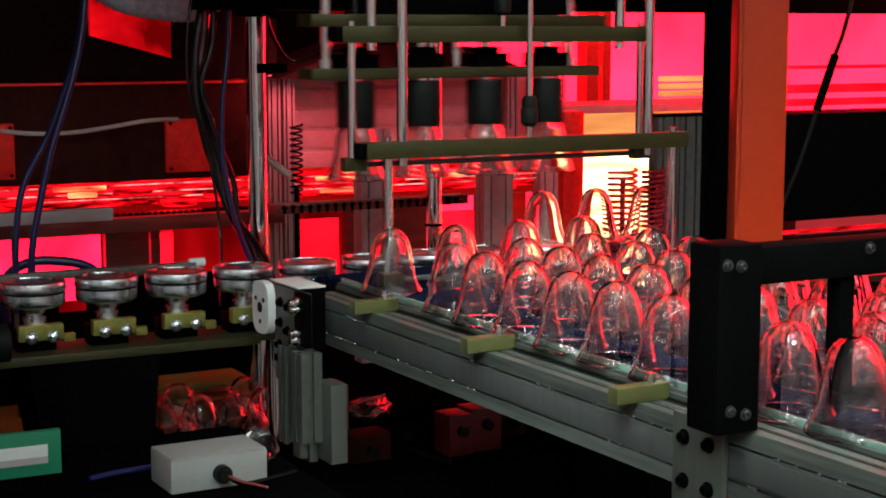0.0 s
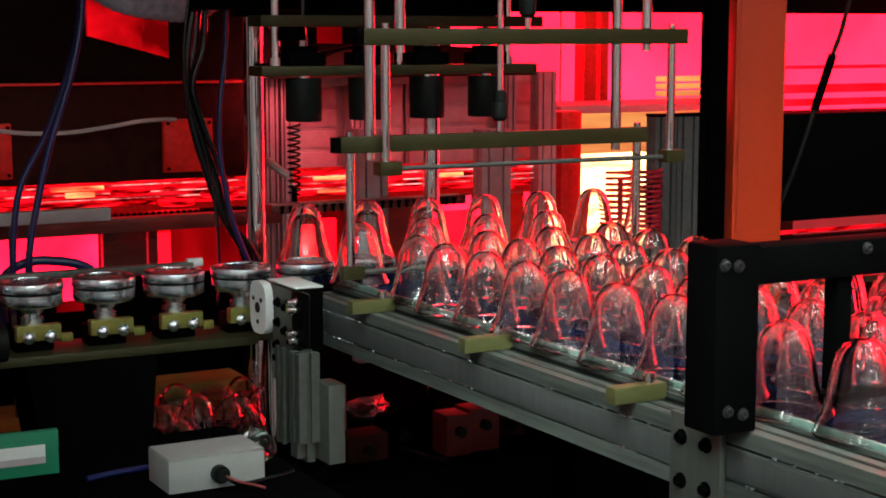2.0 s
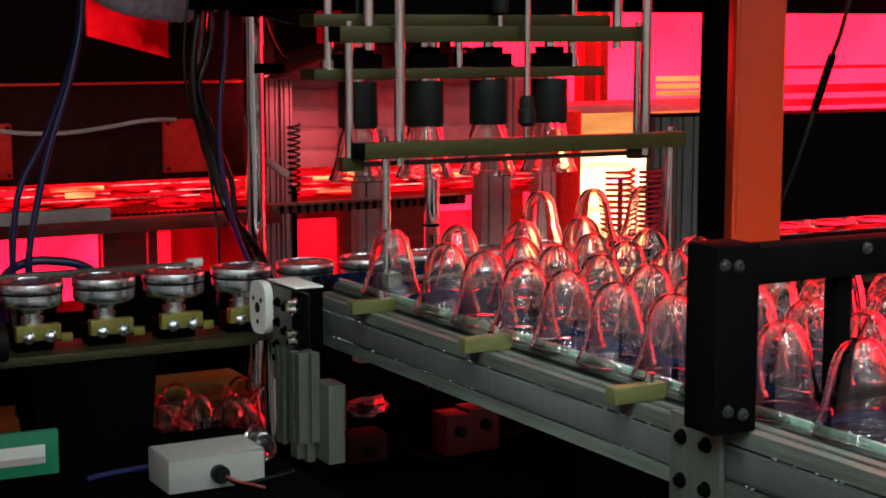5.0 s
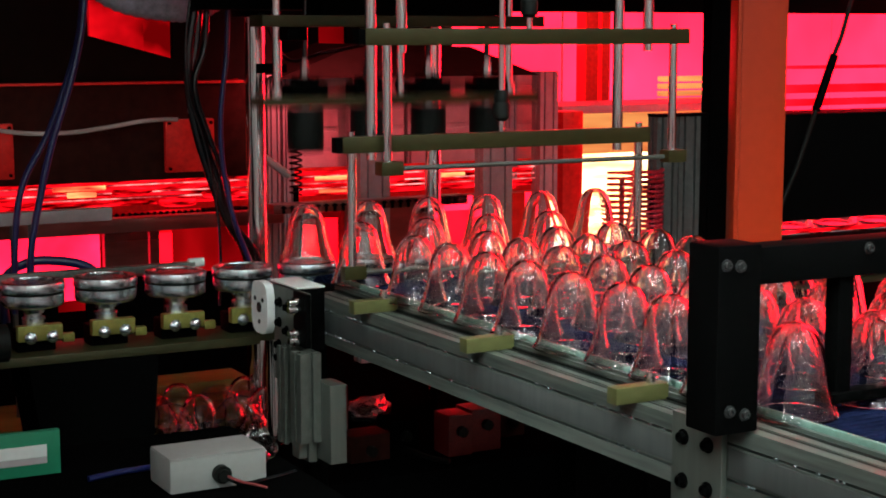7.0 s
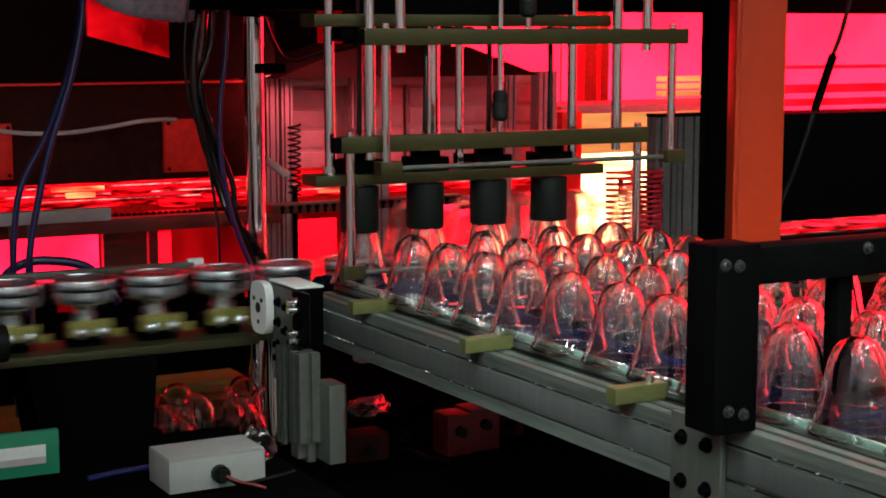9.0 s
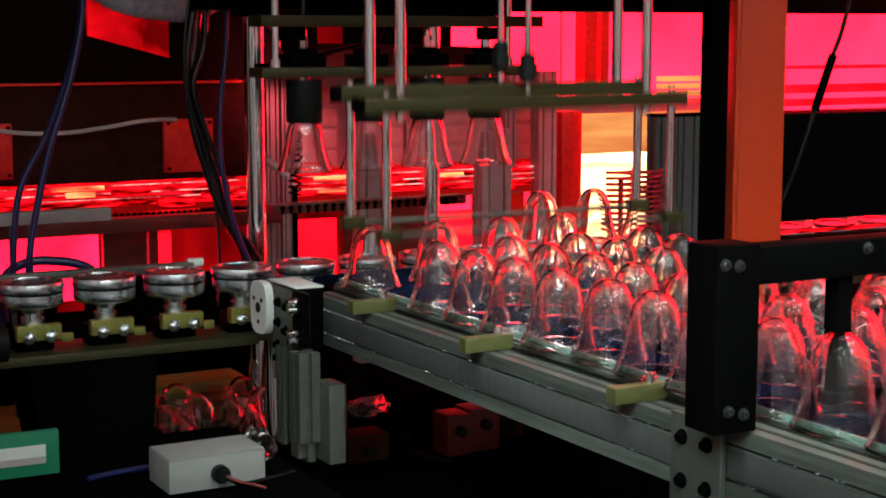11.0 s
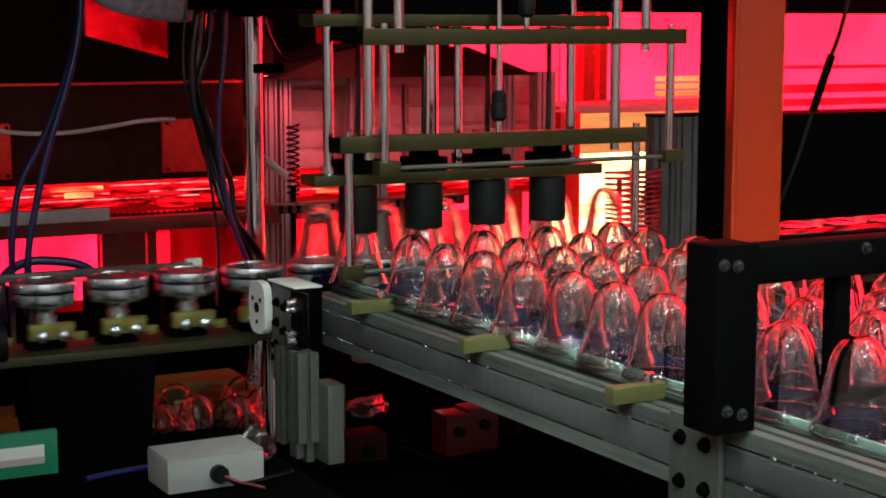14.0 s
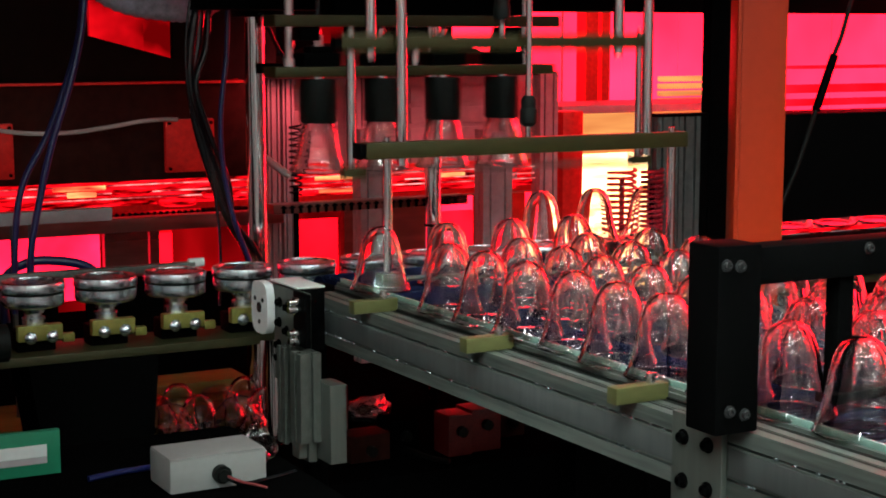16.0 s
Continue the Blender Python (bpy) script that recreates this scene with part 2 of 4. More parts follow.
def tube(points, r, sides=10, ripple=0.0, step=6):
    """A hose through the points, smoothed; ripple makes it corrugated."""
    pts = [Vector(p) for p in points]
    line = []
    for i in range(len(pts) - 1):
        p0, p1, p2, p3 = pts[max(i - 1, 0)], pts[i], pts[i + 1], pts[min(i + 2, len(pts) - 1)]
        for k in range(step):
            t = k / step
            line.append(0.5 * (2 * p1 + (p2 - p0) * t + (2 * p0 - 5 * p1 + 4 * p2 - p3) * t * t + (3 * p1 - p0 - 3 * p2 + p3) * t ** 3))
    line.append(pts[-1])
    bm, rings = bmesh.new(), []
    for i, p in enumerate(line):
        d = (line[min(i + 1, len(line) - 1)] - line[max(i - 1, 0)]).normalized()
        side = d.cross(Vector((0.31, 0.9, 0.3))).normalized()
        up = side.cross(d)
        q = r * (1 + ripple * (1 if i % 2 else -1))
        rings.append([bm.verts.new(p + q * (math.cos(2 * math.pi * k / sides) * side + math.sin(2 * math.pi * k / sides) * up)) for k in range(sides)])
    for a, b in zip(rings, rings[1:]):
        for k in range(sides):
            bm.faces.new((a[k], a[(k + 1) % sides], b[(k + 1) % sides], b[k]))
    bm.faces.new(rings[0]), bm.faces.new(rings[-1])
    bmesh.ops.recalc_face_normals(bm, faces=bm.faces)
    return bm


def mesh(name, bm, material, angle=35):
    me = bpy.data.meshes.new(name)
    for f in bm.faces:
        f.smooth = True
    for e in bm.edges:
        e.smooth = len(e.link_faces) == 2 and e.calc_face_angle(0) < radians(angle)
    bm.to_mesh(me)
    bm.free()
    me.materials.append(material)
    return me


def part(name, bm, material, parent, label="", at=None):
    ob = new(name, mesh(name, bm, material))
    ob.parent = parent
    if at is not None:
        ob.matrix_basis = at
    if label:
        ob["label"] = label
    return ob


def again(ob, at, parent=None):
    """Another part on the same mesh."""
    twin = new(ob.name.split(".")[0], ob.data)
    twin.parent, twin.matrix_basis = parent or ob.parent, at
    if "label" in ob:
        twin["label"] = ob["label"]
    return twin


def thing(name, label, category, at=None, group="", kind=""):
    ob = new(name)
    ob.empty_display_size = 0.05
    if at is not None:
        ob.matrix_basis = at
    return tagged(ob, label, category, group, kind)


def solid(name, bm, material, label, category, group="", kind="", at=None):
    ob = new(name, mesh(name, bm, material))
    if at is not None:
        ob.matrix_basis = at
    return tagged(ob, label, category, group, kind)


def bolt(r=0.006, h=0.006):
    """A socket-head bolt standing on its base, along z."""
    bm = lathe([(0, 0), (r * 1.5, 0), (r * 1.5, h * 0.2), (r, h * 0.22), (r, h * 0.9), (r * 0.9, h), (r * 0.55, h), (r * 0.5, h * 0.6), (0, h * 0.6)], 14)
    return bm


def extrusion(w, h, length, slots_w=1, slots_h=2, lip=0.004, depth=0.009, slot=0.008):
    """An aluminium T-slot bar along y from 0, w wide in x and h high in z, centred, with grooves in all four sides."""
    def side(n, size):
        pts, cell = [(-size / 2, 0)], size / n
        for k in range(n):
            c = -size / 2 + cell * (k + 0.5)
            pts += [(c - slot / 2, 0), (c - slot / 2, -lip), (c - slot, -lip), (c - slot * 0.6, -depth), (c + slot * 0.6, -depth), (c + slot, -lip), (c + slot / 2, -lip), (c + slot / 2, 0)]
        return pts
    outline = [(u, h / 2 + d) for u, d in side(slots_w, w)]
    outline += [(w / 2 + d, -u) for u, d in side(slots_h, h)]
    outline += [(-u, -h / 2 - d) for u, d in side(slots_w, w)]
    outline += [(-w / 2 - d, u) for u, d in side(slots_h, h)]
    bm = bmesh.new()
    a = [bm.verts.new((x, 0, z)) for x, z in outline]
    b = [bm.verts.new((x, length, z)) for x, z in outline]
    for i in range(len(a)):
        j = (i + 1) % len(a)
        bm.faces.new((a[i], a[j], b[j], b[i]))
    bm.faces.new(a), bm.faces.new(list(reversed(b)))
    bmesh.ops.recalc_face_normals(bm, faces=bm.faces)
    return bm

# ---- hall ----
solid("floor", boxes((-3.2, 7, -3.2, 7, -0.05, 0)), CONCRETE, "dark concrete workshop floor", "floor", kind="structure")
solid("ceiling", boxes((-3.2, 7, -3.2, 7, 3.6, 3.7)), CEILING, "dark workshop ceiling", "ceiling", kind="structure")
solid("wall_south", boxes((-3.2, 7, -3.3, -3.2, 0, 3.6)), WALL, "dim painted workshop wall", "wall", kind="structure")
solid("wall_west", boxes((-3.3, -3.2, -3.2, 7, 0, 3.6)), WALL, "dim painted workshop wall", "wall", kind="structure")
solid("wall_east", boxes((7, 7.1, -3.2, 7, 0, 3.6)), WALL, "dim painted workshop wall", "wall", kind="structure")
solid("wall_north", boxes((-3.2, 7, 7, 7.1, 0, 3.6)), WALL, "dim painted workshop wall", "wall", kind="structure")
bed = thing("machine_bed", "near-black steel machine bed on legs", "machine bed")
part("bed_plate", boxes((-0.6, 4.2, 2.46, 4.7, 0.40, 0.54, 0.004)), NEAR_BLACK, bed)
for x in (-0.5, 4.0):
    for y in (2.5, 4.5):
        part("leg", boxes((x, x + 0.1, y, y + 0.1, 0, 0.3995)), DARK, bed)

# red curtains that close the furnace bay, their backlight put in as own glow
bay = thing("furnace_curtain", "red curtain wall behind the machine, glowing as if backlit", "curtain")
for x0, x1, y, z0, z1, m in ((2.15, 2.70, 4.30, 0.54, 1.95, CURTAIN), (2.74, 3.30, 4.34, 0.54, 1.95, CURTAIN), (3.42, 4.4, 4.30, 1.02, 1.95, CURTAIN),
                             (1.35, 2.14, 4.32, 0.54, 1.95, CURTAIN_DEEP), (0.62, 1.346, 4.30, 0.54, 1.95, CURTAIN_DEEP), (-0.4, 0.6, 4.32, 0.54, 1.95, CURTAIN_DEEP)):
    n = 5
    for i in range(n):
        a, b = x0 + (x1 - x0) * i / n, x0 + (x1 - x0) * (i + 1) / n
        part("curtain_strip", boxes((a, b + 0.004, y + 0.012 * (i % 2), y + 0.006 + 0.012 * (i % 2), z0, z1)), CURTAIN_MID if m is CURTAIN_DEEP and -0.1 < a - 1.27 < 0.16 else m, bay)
# boards added to darken the curtain glow above the hood
for x0, x1 in ((1.45, 1.70), (1.78, 2.10)):
    part("mask_board", boxes((x0, x1, 3.90, 3.92, 1.23, 1.95, 0.002)), NEAR_BLACK, bay, "near-black board that masks the glow behind")
# glowing strips out of view, added to give rods and domes red edges
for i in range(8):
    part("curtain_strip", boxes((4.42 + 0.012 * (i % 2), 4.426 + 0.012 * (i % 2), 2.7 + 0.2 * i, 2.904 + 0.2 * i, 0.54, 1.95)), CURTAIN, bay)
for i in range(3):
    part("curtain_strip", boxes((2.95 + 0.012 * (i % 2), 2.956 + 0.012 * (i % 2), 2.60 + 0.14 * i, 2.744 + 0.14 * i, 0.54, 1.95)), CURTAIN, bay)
part("board_rail", boxes((1.40, 2.15, 3.92, 4.29, 1.951, 1.99, 0.002)), BLACK, bay)
part("curtain_rail", boxes((-0.4, 4.4, 4.29, 4.36, 1.95, 2.0)), BLACK, bay)

# ---- conveyor with belt, side bars and fittings ----
conveyor = thing("conveyor", "aluminium framed conveyor with dark blue belt carrying glass domes", "conveyor", pose(1.12, 2.405, 0, 0, 0, 1.43))
bar = part("side_bar", extrusion(0.045, 0.078, 0.995, 1, 2, slot=0.003), ALU, conveyor, "grey aluminium T-slot side bar", pose(-0.0585, -0.975, 0.847))
part("side_bar", extrusion(0.045, 0.080, 1.924, 1, 2, slot=0.003), ALU, conveyor, "grey aluminium T-slot side bar", pose(-0.064, -2.9, 0.858))
part("side_bar", extrusion(0.045, 0.078, 2.9, 1, 2), ALU, conveyor, "grey aluminium T-slot side bar", pose(0.475, -2.9, 0.847))
part("guide_strip", boxes((-0.034, -0.020, -2.9, 0.03, 0.884, 0.894, 0.001), (-0.030, -0.024, -2.9, 0.03, 0.894, 0.8985)), ALU, conveyor, "pale guide strip along the belt")
part("glass_edge", boxes((-0.0235, -0.0175, -2.9, 0.03, 0.896, 0.906, 0.001)), EDGE, conveyor, "green edge of a clear glass guide strip")
part("black_seal", boxes((-0.0395, -0.0345, -2.9, 0.02, 0.880, 0.889)), RUBBER, conveyor)
# raised black strips put in for the dark slots along the top
for u0, u1, z in ((-0.0665, -0.0635, 0.8864), (-0.0455, -0.0385, 0.8864)):
    part("slot_strip", boxes((u0, u1, -0.974, 0.018, z - 0.003, z)), RUBBER, conveyor, "black strip for a dark slot")
    part("slot_strip", boxes((u0 - 0.004, u1 - 0.004, -2.9, -0.977, z + 0.009, z + 0.012)), RUBBER, conveyor, "black strip for a dark slot")
part("face_strip", boxes((-0.0822, -0.0812, -0.974, 0.018, 0.8318, 0.8622, 0.0004)), GREYPOST, conveyor, "dark face strip between the slots")
part("face_strip", boxes((-0.0878, -0.0867, -2.9, -1.066, 0.8425, 0.8735, 0.0004)), GREYPOST, conveyor, "dark face strip between the slots")
# chrome balls added along the slots for their small white glints
glint_bm = bmesh.new()
bmesh.ops.create_icosphere(glint_bm, subdivisions=1, radius=0.0029)
glint_ob = part("glint_ball", glint_bm, CHROME, conveyor, "small chrome ball added for a glint in the slot", pose(-0.081, -0.03, 0.8665))
glint_rng = random.Random(3)
for i in range(60):
    v0 = glint_rng.choice((glint_rng.uniform(-0.16, -0.02), glint_rng.uniform(-0.99, -0.80), glint_rng.uniform(-0.75, -0.1)))
    again(glint_ob, pose(-0.0805, v0, glint_rng.choice((0.8665, 0.8275))))
for i in range(14):
    again(glint_ob, pose(-0.0862, glint_rng.uniform(-1.35, -1.09), glint_rng.choice((0.878, 0.838))))
part("belt_bed", boxes((-0.03, 0.45, -2.9, 0.115, 0.82, 0.8875)), BLACK, conveyor)
belt = part("belt", boxes((-0.017, 0.44, -2.9, 0.115, 0.8875, 0.8955)), BELT, conveyor, "dark blue plastic belt with shiny cross ribs")
slat = bmesh.new()
for c in (0.0064, 0.0191):
    for x0, x1 in ((-0.015, 0.135), (0.137, 0.287), (0.289, 0.438)):
        arc = [(c - 0.0062 * math.cos(math.pi * i / 8), 0.8935 + 0.0062 * math.sin(math.pi * i / 8)) for i in range(9)]
        left, right = [slat.verts.new((x0, y, z)) for y, z in arc], [slat.verts.new((x1, y, z)) for y, z in arc]
        for i in range(8):
            slat.faces.new((left[i], right[i], right[i + 1], left[i + 1]))
        slat.faces.new(left[::-1]), slat.faces.new(right)
bmesh.ops.recalc_face_normals(slat, faces=slat.faces)
slat = part("belt_slat", slat, BELT, belt, "", pose(0, 0.09, 0))
for i in range(1, 116):
    again(slat, pose(0, 0.09 - 0.0255 * i, random.uniform(-0.0003, 0.0003), random.uniform(-0.5, 0.5)))
roller = part("end_roller", rods(((-0.02, 0.12, 0.862), (0.45, 0.12, 0.862), 0.034, 28)), BELT, conveyor)

# brass-coloured clamps that hold the guide
clip = part("clamp_bar", boxes((-0.112, -0.036, -0.010, 0.010, 0.8865, 0.9065, 0.0015)), PLATE, conveyor, "yellow zinc clamp bar", pose(0, -0.193, 0))
stem = part("clamp_bolt", rods(((0, 0, 0), (0, 0, 0.012), 0.006, 12), ((0, 0, 0.004), (0, 0, 0.007), 0.009, 12)), STEEL, clip, "", pose(-0.055, 0, 0.9065))
for v in (-0.536, -0.882):
    twin = again(clip, pose(0, v, 0))
    again(stem, pose(-0.055, 0, 0.9065), twin)

# drive end: side plate, white end piece, legs
part("end_plate", boxes((-0.130, -0.1205, -0.064, 0.066, 0.738, 0.900, 0.002)), ALU_V, conveyor, "dark grey bolted end plate")
part("spacer", boxes((-0.120, -0.0825, -0.034, 0.06, 0.80, 0.9032, 0.001)), BLACK, conveyor)
part("corner_bracket", boxes((-0.140, -0.1305, -0.085, -0.035, 0.815, 0.903, 0.002)), BLACK, conveyor)
cheek, ring = bmesh.new(), []
for x in (-0.146, -0.132):
    ring.append([cheek.verts.new((x, 0.090 + 0.034 * math.copysign(abs(math.cos(a)) ** 0.6, math.cos(a)), 0.857 + 0.0445 * math.copysign(abs(math.sin(a)) ** 0.6, math.sin(a)))) for a in [2 * math.pi * i / 32 for i in range(32)]])
cheek.faces.new(ring[0]), cheek.faces.new(ring[1][::-1])
for i in range(32):
    cheek.faces.new((ring[0][i], ring[0][i - 1], ring[1][i - 1], ring[1][i]))
bmesh.ops.recalc_face_normals(cheek, faces=cheek.faces)
white = part("end_cheek", cheek, NYLON, conveyor, "white nylon end cheek with holes")
# raised black discs stand in for the dark open holes
for dv, dz, r in ((0.090, 0.857, 0.009), (0.107, 0.871, 0.004), (0.075, 0.871, 0.004), (0.090, 0.833, 0.004)):
    part("hole_disc", rods(((-0.1475, dv, dz), (-0.1455, dv, dz), r, 14)), RUBBER, white)
part("cover_sheet", boxes((-0.132, -0.082, -0.035, 0.075, 0.9035, 0.9065, 0.001)), NYLON, conveyor, "white bent cover sheet")
head = part("bolt_head", bolt(0.006, 0.008), BLACK, conveyor, "", pose(-0.130, 0.040, 0.872, 0, -90))
for v, z in ((0.042, 0.838), (0.045, 0.800), (0.047, 0.778), (0.008, 0.868), (0.012, 0.828), (0.015, 0.790)):
    again(head, pose(-0.130, v, z, 0, -90))
shiny = part("screw", rods(((0, 0, 0), (0, 0, 0.020), 0.0055, 14), ((0, 0, 0.004), (0, 0, 0.011), 0.0085, 14)), STEEL, conveyor, "", pose(-0.140, -0.062, 0.888, 0, -90))
for z in (0.876, 0.838, 0.826):
    again(shiny, pose(-0.140, -0.062, z, 0, -90))
part("leg_profile", extrusion(0.036, 0.04, 0.145, 1, 1), ALU_V, conveyor, "grey aluminium leg", pose(-0.1435, -0.090, 0.812, -90))
part("leg_profile", extrusion(0.020, 0.03, 0.16, 1, 1), ALU_V, conveyor, "grey aluminium leg", pose(-0.1505, -0.030, 0.812, -90))
part("leg_stub", boxes((-0.160, -0.146, -0.098, -0.07, 0.640, 0.6665, 0.002), (-0.143, -0.128, -0.098, -0.07, 0.632, 0.6665, 0.002)), ALU_V, conveyor)
part("drive_box", boxes((-0.1265, -0.098, -0.145, -0.090, 0.637, 0.765, 0.002)), ALU_V, conveyor, "grey aluminium drive housing")
part("leg_foot", boxes((-0.08, -0.05, 0.03, 0.07, 0.0, 0.80)), NEAR_BLACK, conveyor)
for b in ((-0.05, 0.0, -2.0, -1.94, 0, 0.818), (0.44, 0.49, -2.0, -1.94, 0, 0.808), (0.44, 0.49, 0, 0.05, 0, 0.808)):
    part("stand_leg", boxes(b), NEAR_BLACK, conveyor)
# joint plate between the two side bars
joint = part("joint_plate", boxes((-0.096, -0.0875, -1.064, -0.976, 0.79, 0.898, 0.002)), ALU_V, conveyor, "bolted grey joint plate")
for v, z in ((-0.998, 0.872), (-0.998, 0.822), (-1.041, 0.872), (-1.041, 0.822)):
    again(head, pose(-0.096, v, z, 0, -90), joint)

# ---- black guard frame over the conveyor ----
guard = thing("conveyor_guard", "black painted steel guard frame bolted over the conveyor", "frame", pose(1.058, 1.325, 0))
part("post", boxes((-0.048, 0.008, -0.026, 0.026, 0.900, 1.100, 0.003)), BLACK, guard)
part("crossbar", boxes((0.0085, 0.62, -0.02, 0.02, 1.055, 1.095, 0.003)), BLACK, guard)
part("post", boxes((0.57, 0.61, -0.02, 0.02, 0.9, 1.054, 0.003)), BLACK, guard)
part("hanger", boxes((0.129, 0.150, -0.01, 0.012, 0.925, 1.0545, 0.002)), BLACK, guard)
part("hanger_shoe", boxes((0.118, 0.24, -0.012, 0.012, 0.9125, 0.9245, 0.002)), BLACK, guard)
g = part("bolt_head", bolt(0.0045, 0.005), DULL, guard, "", pose(-0.038, -0.026, 1.080, 90))
for x, z in ((-0.020, 1.078), (-0.030, 0.925), (-0.010, 0.920)):
    again(g, pose(x, -0.026, z, 90))
again(g, pose(0.16, -0.02, 1.085, 90))

# ---- orange robot pillar, black pillar, grey bars on the right-hand side ----
pillar = thing("orange_pillar", "orange painted square steel machine pillar", "pillar", pose(1.873, 2.309, 0, 0, 0, -29))
part("tube", boxes((-0.045, 0.043, -0.042, 0.045, 0.0, 1.9, 0.005)), ORANGE, pillar)
part("front_plate", boxes((-0.037, 0.043, -0.0465, -0.0425, 0.0, 1.9, 0.001)), ORANGE, pillar, "orange cover plate on the front of the pillar")
solid("black_column", boxes((1.917, 1.985, 2.505, 2.535, 0.54, 1.9, 0.004)), BLACK, "black painted steel column", "column")
rib = thing("grey_profile_post", "grey aluminium T-slot post beside the black column", "post")
part("profile", extrusion(0.05, 0.03, 0.615, 2, 1, slot=0.005), GREYPOST, rib, "", pose(1.818, 2.52, 1.155, -90))
part("profile", extrusion(0.05, 0.03, 0.615, 2, 1, slot=0.005), GREYPOST, rib, "", pose(1.8705, 2.52, 1.155, -90))
# the dark right side of the post is put in as a black box
part("dark_side", boxes((1.8965, 1.915, 2.506, 2.534, 0.54, 1.1545, 0.002)), BLACK, rib, "black box for the dark side of the post")
part("cap", boxes((1.792, 1.915, 2.503, 2.537, 1.1552, 1.161, 0.001)), BLACK, rib)
cab = thing("control_cabinet", "black steel cabinet with a red lit tube below it", "cabinet")
part("body", boxes((1.99, 2.9, 2.43, 2.56, 0.948, 1.158, 0.004)), BLACK, cab)
part("support", boxes((2.6, 2.7, 2.45, 2.55, 0.0, 0.947)), BLACK, cab)
part("heating_tube", rods(((1.96, 2.40, 0.932), (2.9, 2.40, 0.932), 0.0038, 16)), EMBER, cab, "glowing red tube")
part("bracket", boxes((1.97, 2.9, 2.395, 2.428, 0.91, 0.921, 0.001)), BLACK, cab)
part("lead", tube(((2.20, 2.41, 1.42), (2.181, 2.41, 1.379), (2.160, 2.41, 1.313), (2.136, 2.41, 1.259), (2.098, 2.41, 1.161), (2.059, 2.41, 1.063), (2.030, 2.42, 0.985)), 0.0045), RUBBER, cab, "black cable")
part("cable_gland", rods(((2.142, 2.41, 1.272), (2.100, 2.41, 1.166), 0.0085, 12)), BLACK, cab)

# ---- furnace mouth and coil springs ----
furnace = thing("furnace", "furnace with a white hot mouth and a lintel glowing amber", "furnace")
part("mouth", boxes((2.175, 2.42, 3.42, 3.44, 0.60, 1.006)), HOT, furnace, "white hot furnace mouth")
part("lintel", boxes((2.13, 2.75, 3.40, 3.46, 1.010, 1.112, 0.003)), AMBER, furnace, "lintel glowing amber as if lit")
part("frame_post", boxes((2.07, 2.128, 3.28, 3.34, 0.54, 1.125, 0.003)), RED_GLOW, furnace, "dark red post, red light in its colour")
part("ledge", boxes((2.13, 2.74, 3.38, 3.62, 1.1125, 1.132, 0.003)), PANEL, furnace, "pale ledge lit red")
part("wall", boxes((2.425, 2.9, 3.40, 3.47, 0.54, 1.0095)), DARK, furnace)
part("dark_jamb", boxes((2.60, 2.645, 4.0, 4.05, 0.95, 1.9), (2.69, 2.72, 4.05, 4.1, 0.95, 1.9)), RED_GLOW, furnace, "dark red vertical bars")
part("jamb", boxes((2.91, 2.95, 3.70, 3.75, 1.13, 1.9)), DARK, furnace)
part("grille", boxes(*[(2.86, 3.06, 3.96, 4.0, 1.10 + 0.022 * k, 1.115 + 0.022 * k, 0.002) for k in range(4)]), AMBER, furnace, "louvre grille glowing amber as if lit")


def coil(x, y, z0, z1, r, turns, wire):
    n = turns * 14
    pts = [(x + r * math.cos(i * 2 * math.pi / 14), y + r * math.sin(i * 2 * math.pi / 14), z0 + (z1 - z0) * i / n) for i in range(n + 1)]
    return tube(pts, wire, 6, step=1)


for x, y, z0, z1, r, k in ((1.984, 2.90, 0.80, 1.018, 0.031, 17), (1.752, 2.46, 0.922, 1.061, 0.020, 15)):
    c = thing("coil_hose", "thin red lit coiled spring air hose", "coil hose", group="coil hoses")
    part("coil", coil(x, y, z0, z1, r, k, 0.0034), COIL, c)
    part("stand", rods(((x, y, 0.54 if y > 2.47 else 0.0), (x, y, z1 - 0.02), 0.006, 12)), STEEL if y > 2.47 else BLACK, c)
c = thing("coil_hose", "thin dark coiled spring air hose", "coil hose", group="coil hoses")
part("coil", coil(1.262, 3.02, 0.985, 1.13, 0.012, 12, 0.0022), HOSE, c)
part("stand", rods(((1.262, 3.02, 0.54), (1.262, 3.02, 1.0), 0.006, 12)), BLACK, c)

# ---- rear machine: posts, panels, rails, heating line ----
posts = thing("rear_post", "polished thick steel column with black collar", "post")
part("rod", rods(((1.134, 2.91, 0.54), (1.134, 2.91, 1.345), 0.0195, 36)), STEEL, posts, "polished steel reflecting red light")
part("collar", boxes((1.128, 1.19, 2.885, 2.93, 1.238, 1.256, 0.002)), BLACK, posts)
part("top_block", boxes((1.10, 1.168, 2.875, 2.945, 1.3455, 1.40, 0.002)), BLACK, posts)
part("brace", rods(((1.175, 3.0, 1.075), (1.235, 2.99, 1.028), 0.008, 12)), CABLE, posts, "pale diagonal brace")
steel = thing("rear_post", "polished vertical steel machine rod", "post")
part("rod", rods(((1.516, 2.90, 0.54), (1.516, 2.90, 1.42), 0.0165, 28)), STEEL, steel)
part("collar", rods(((1.516, 2.90, 0.92), (1.516, 2.90, 0.925), 0.0185, 28)), BLACK, steel)
frame_rear = thing("profile_rack", "red lit aluminium profile frame of the rear machine", "machine frame")
